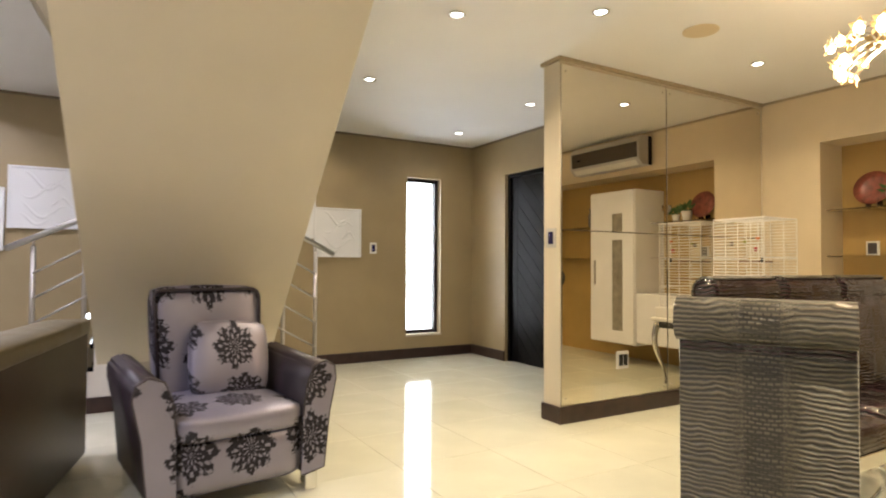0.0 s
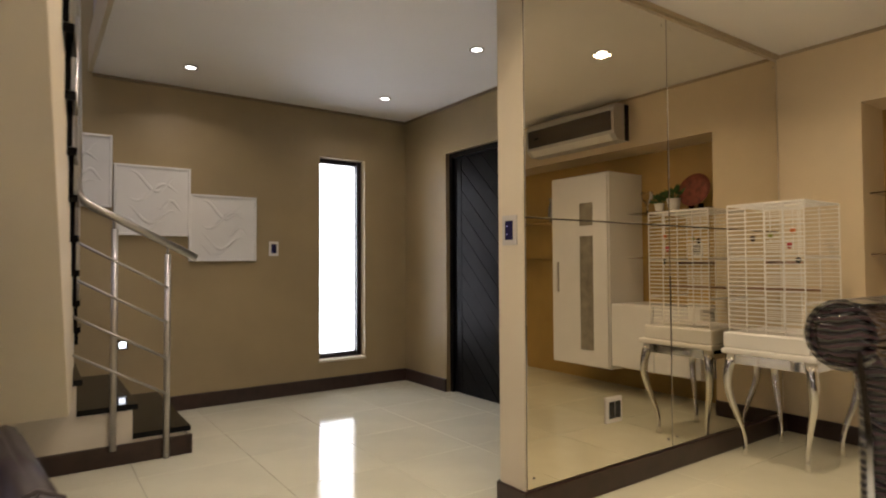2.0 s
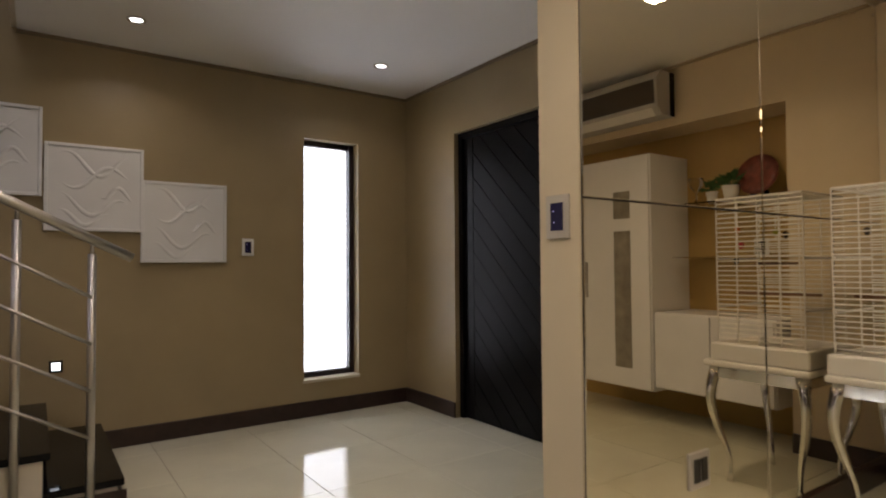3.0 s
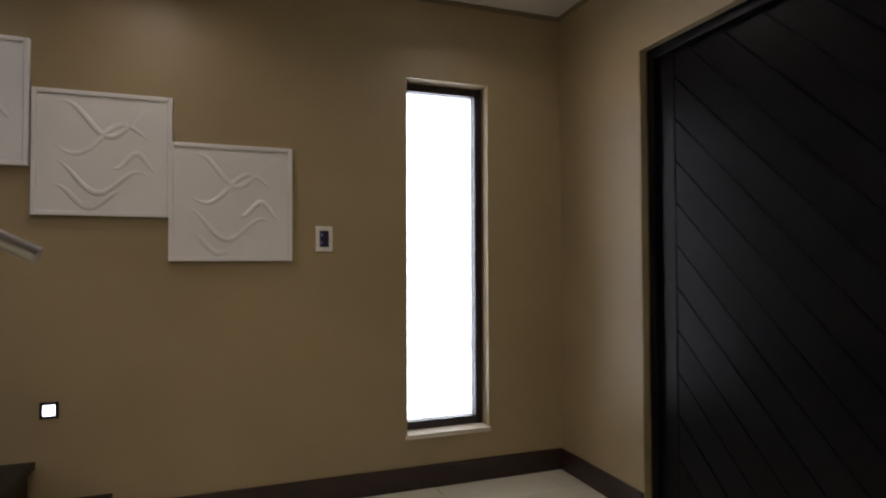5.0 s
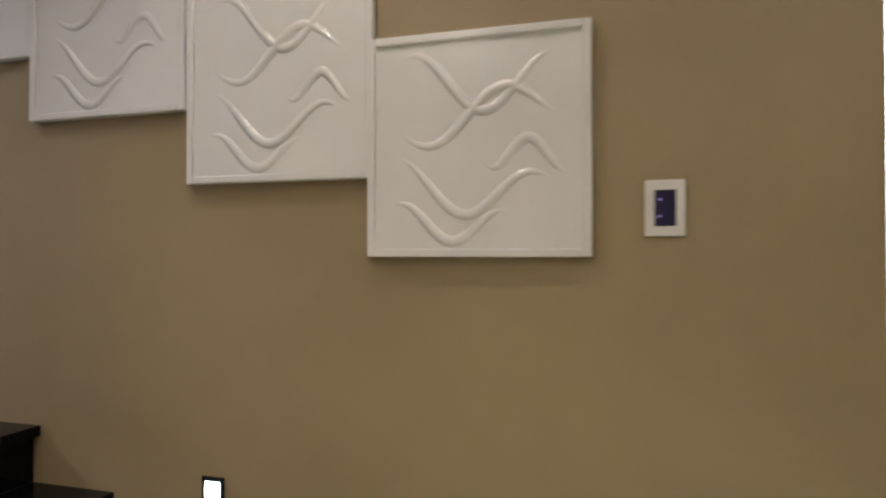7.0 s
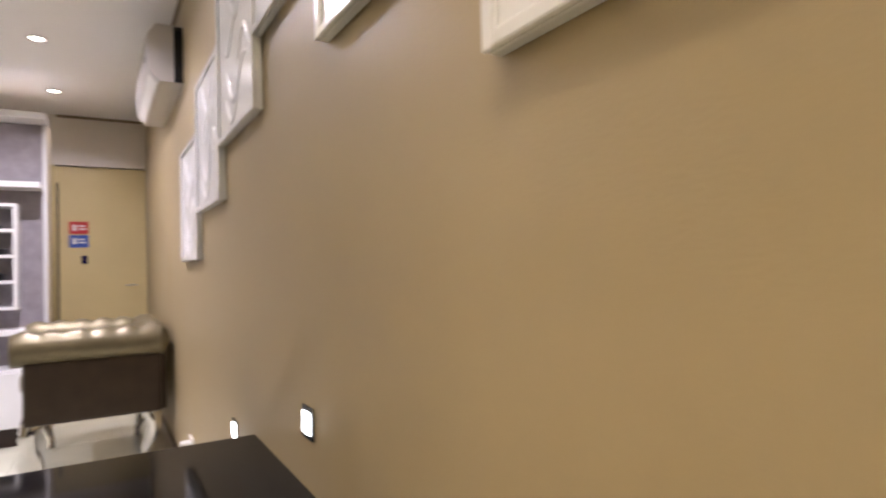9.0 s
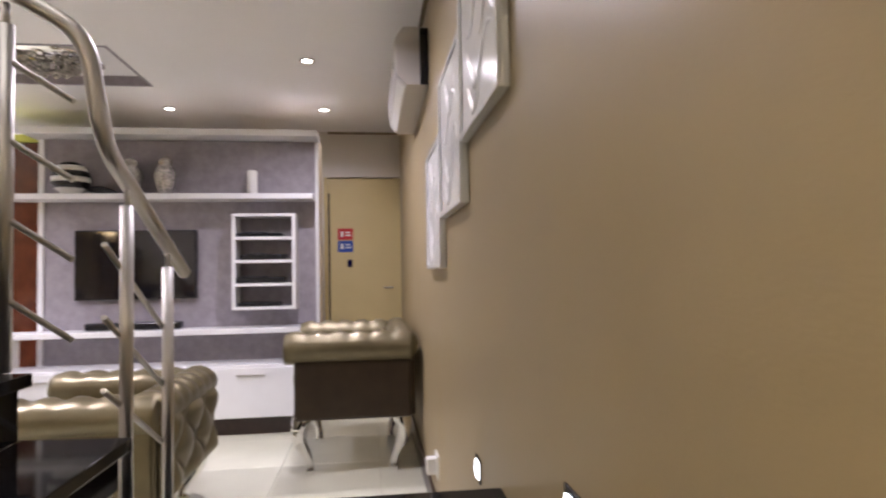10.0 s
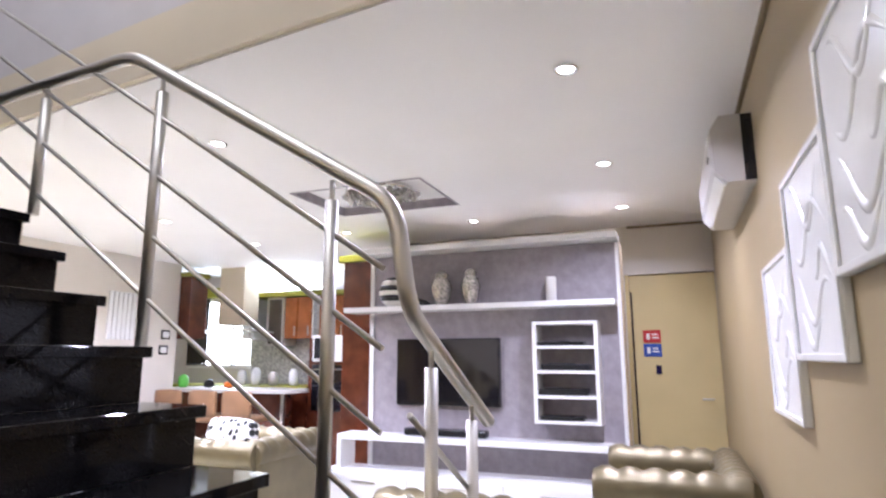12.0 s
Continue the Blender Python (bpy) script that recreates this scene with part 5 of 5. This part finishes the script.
part("microwave_window", box(-5.379, 2.57, 1.48, -5.372, 2.88, 1.75), M_SCREEN, ov)
part("oven_door", box(-5.418, 2.54, 0.80, -5.38, 3.06, 1.40, 0.005), M_SCREEN, ov)
part("oven_handle", tube([(-5.36, 2.58, 1.34), (-5.36, 3.02, 1.34)], 0.01, 8), M_STEEL, ov, smooth=True)
hd = thing("cooker_hood", "curved glass cooker hood under a beige chimney", "cooker hood")
part("chimney", box(-5.55, 1.04, 1.95, -5.22, 1.47, CEIL), M_SOFFIT, hd)
cv = [(0.72 + i * 0.097, 1.86 + 0.05 * math.sin(math.pi * i / 10)) for i in range(11)]
part("canopy", prism(cv + [(y, z - 0.02) for y, z in reversed(cv)], "x", -5.65, -5.08), M_AC, hd)
bar = thing("breakfast_table", "long breakfast table with a pale rounded top", "table")
part("tabletop", prism([(x, y) for x, y in [(-4.95 + 0.33 * math.cos(a), (2.42 if 0 < a < math.pi else 0.9) + 0.30 * math.sin(a)) for a in [math.pi * i / 10 for i in range(21)]]], "z", 1.06, 1.10), M_AC, bar)
for y in (1.0, 2.4):
    part("leg", tube([(-4.95, y, 0), (-4.95, y, 1.06)], 0.025, 10), M_CHROME, bar, smooth=True)


part("counter_body", box(-5.16, 0.95, 0.0, -5.02, 2.40, 1.055, 0.004), M_MAHOGANY, bar)


def stool(x, y):
    s = thing("bar_stool", "tan leather bar stool with a chrome frame", "stool", "bar stools")
    part("seat", cushion(x - 0.19, y - 0.19, 0.74, x + 0.19, y + 0.19, 0.82, 0.01, 5), M_TAN, s, smooth=True)
    part("backrest", cushion(x + 0.15, y - 0.20, 0.81, x + 0.21, y + 0.20, 1.11, 0.008, 5), M_TAN, s, smooth=True)
    part("stem", tube([(x, y, 0.02), (x, y, 0.74)], 0.025, 10), M_CHROME, s, smooth=True)
    part("foot_plate", moved(lathe([(0.20, 0), (0.20, 0.012), (0.03, 0.03)], 20), Matrix.Translation((x, y, 0))), M_CHROME, s, smooth=True)


for y in (1.25, 1.79, 2.30):
    stool(-4.40, y)
for x, y, h, mt in ((-5.6, 1.45, 0.24, M_WHITE), (-5.6, 1.75, 0.18, M_AC), (-5.6, 2.1, 0.22, M_WHITE), (-4.95, 1.2, 0.10, M_BLACK), (-5.0, 1.5, 0.08, M_ORANGE), (-4.9, 0.8, 0.16, M_GREENTOY), (-5.6, 1.2, 0.2, M_WHITE)):
    z = 1.106 if x < -5.3 else 1.101
    k = thing("kitchen_jar", "small jar or pot on the kitchen worktop", "jar", "worktop things")
    part("body", moved(lathe([(0.05, 0), (0.07, h * 0.3), (0.065, h * 0.8), (0.04, h), (0.02, h + 0.01)], 14), Matrix.Translation((x, y, z))), mt, k, smooth=True)
sd = thing("sideboard", "pale sideboard against the lounge wall", "sideboard")
part("body", box(-4.6, 0.801, 0, -3.3, 1.2, 0.84, 0.004), M_WHITE, sd)
part("top", box(-4.62, 0.801, 0.842, -3.28, 1.22, 0.88, 0.004), M_TAN, sd)
rad = thing("radiator_panel", "white ribbed wall panel", "wall panel")
for i in range(9):
    part("rib", box(-4.20 + i * 0.065, 0.801, 1.72, -4.145 + i * 0.065, 0.83, 2.30, 0.006), M_WHITE, rad)
hc = thing("hanging_cupboard", "dark mahogany wall cupboard at the kitchen corner", "cupboard")
part("body", box(-5.05, 0.62, 1.75, -4.73, 0.98, 2.60, 0.004), M_MAHOGANY, hc)
part("cornice", box(-5.07, 0.60, 2.602, -4.71, 1.0, 2.66, 0.004), M_LIME, hc)
for x, z in ((-4.52, 1.80), (-4.50, 1.60)):
    fr = thing("small_picture", "small framed picture on the lounge wall", "picture", "small pictures")
    part("frame", box(x - 0.07, 0.801, z - 0.06, x + 0.07, 0.815, z + 0.06, 0.003), M_BLACK, fr)
    part("print", box(x - 0.05, 0.815, z - 0.04, x + 0.05, 0.818, z + 0.04), M_PRINT, fr)

# ---------- floor tiles ----------
TS, GAP = 0.65, 0.003
rows = []
for i in range(-9, 6):
    for j in range(-3, 7):
        x0, y0 = 2.22 + i * TS, 3.32 + j * TS
        rows.append((x0, y0))
cut = {}
for x0, y0 in rows:
    hi_x = min(x0 + TS - GAP, 5.97)
    hi_y = min(y0 + TS - GAP, 7.499)
    if hi_x - x0 < 0.03 or hi_y - y0 < 0.03:
        continue
    key = (round(hi_x - x0, 3), round(hi_y - y0, 3))
    if key not in cut:
        ob = part("floor_tile", box(0, 0, -0.010, key[0], key[1], 0, 0.0012, seg=1), M_TILE, floor)
        cut[key] = ob.data
    else:
        ob = new("floor_tile", cut[key])
        ob.parent = floor
    ob.location = (x0, y0, 0)
bm = bmesh.new()
for i in range(-15, -9):
    for j in range(-9, 7):
        box(2.22 + i * TS, 3.32 + j * TS, -0.010, 2.22 + i * TS + TS - GAP, min(3.32 + j * TS + TS - GAP, 7.499), 0, bm=bm)
for i in range(-9, 6):
    for j in range(-9, -3):
        box(2.22 + i * TS, 3.32 + j * TS, -0.010, min(2.22 + i * TS + TS - GAP, 5.97), 3.32 + j * TS + TS - GAP, 0, bm=bm)
part("far_tiles", bm, M_TILE, floor)["kind"] = "stuff"
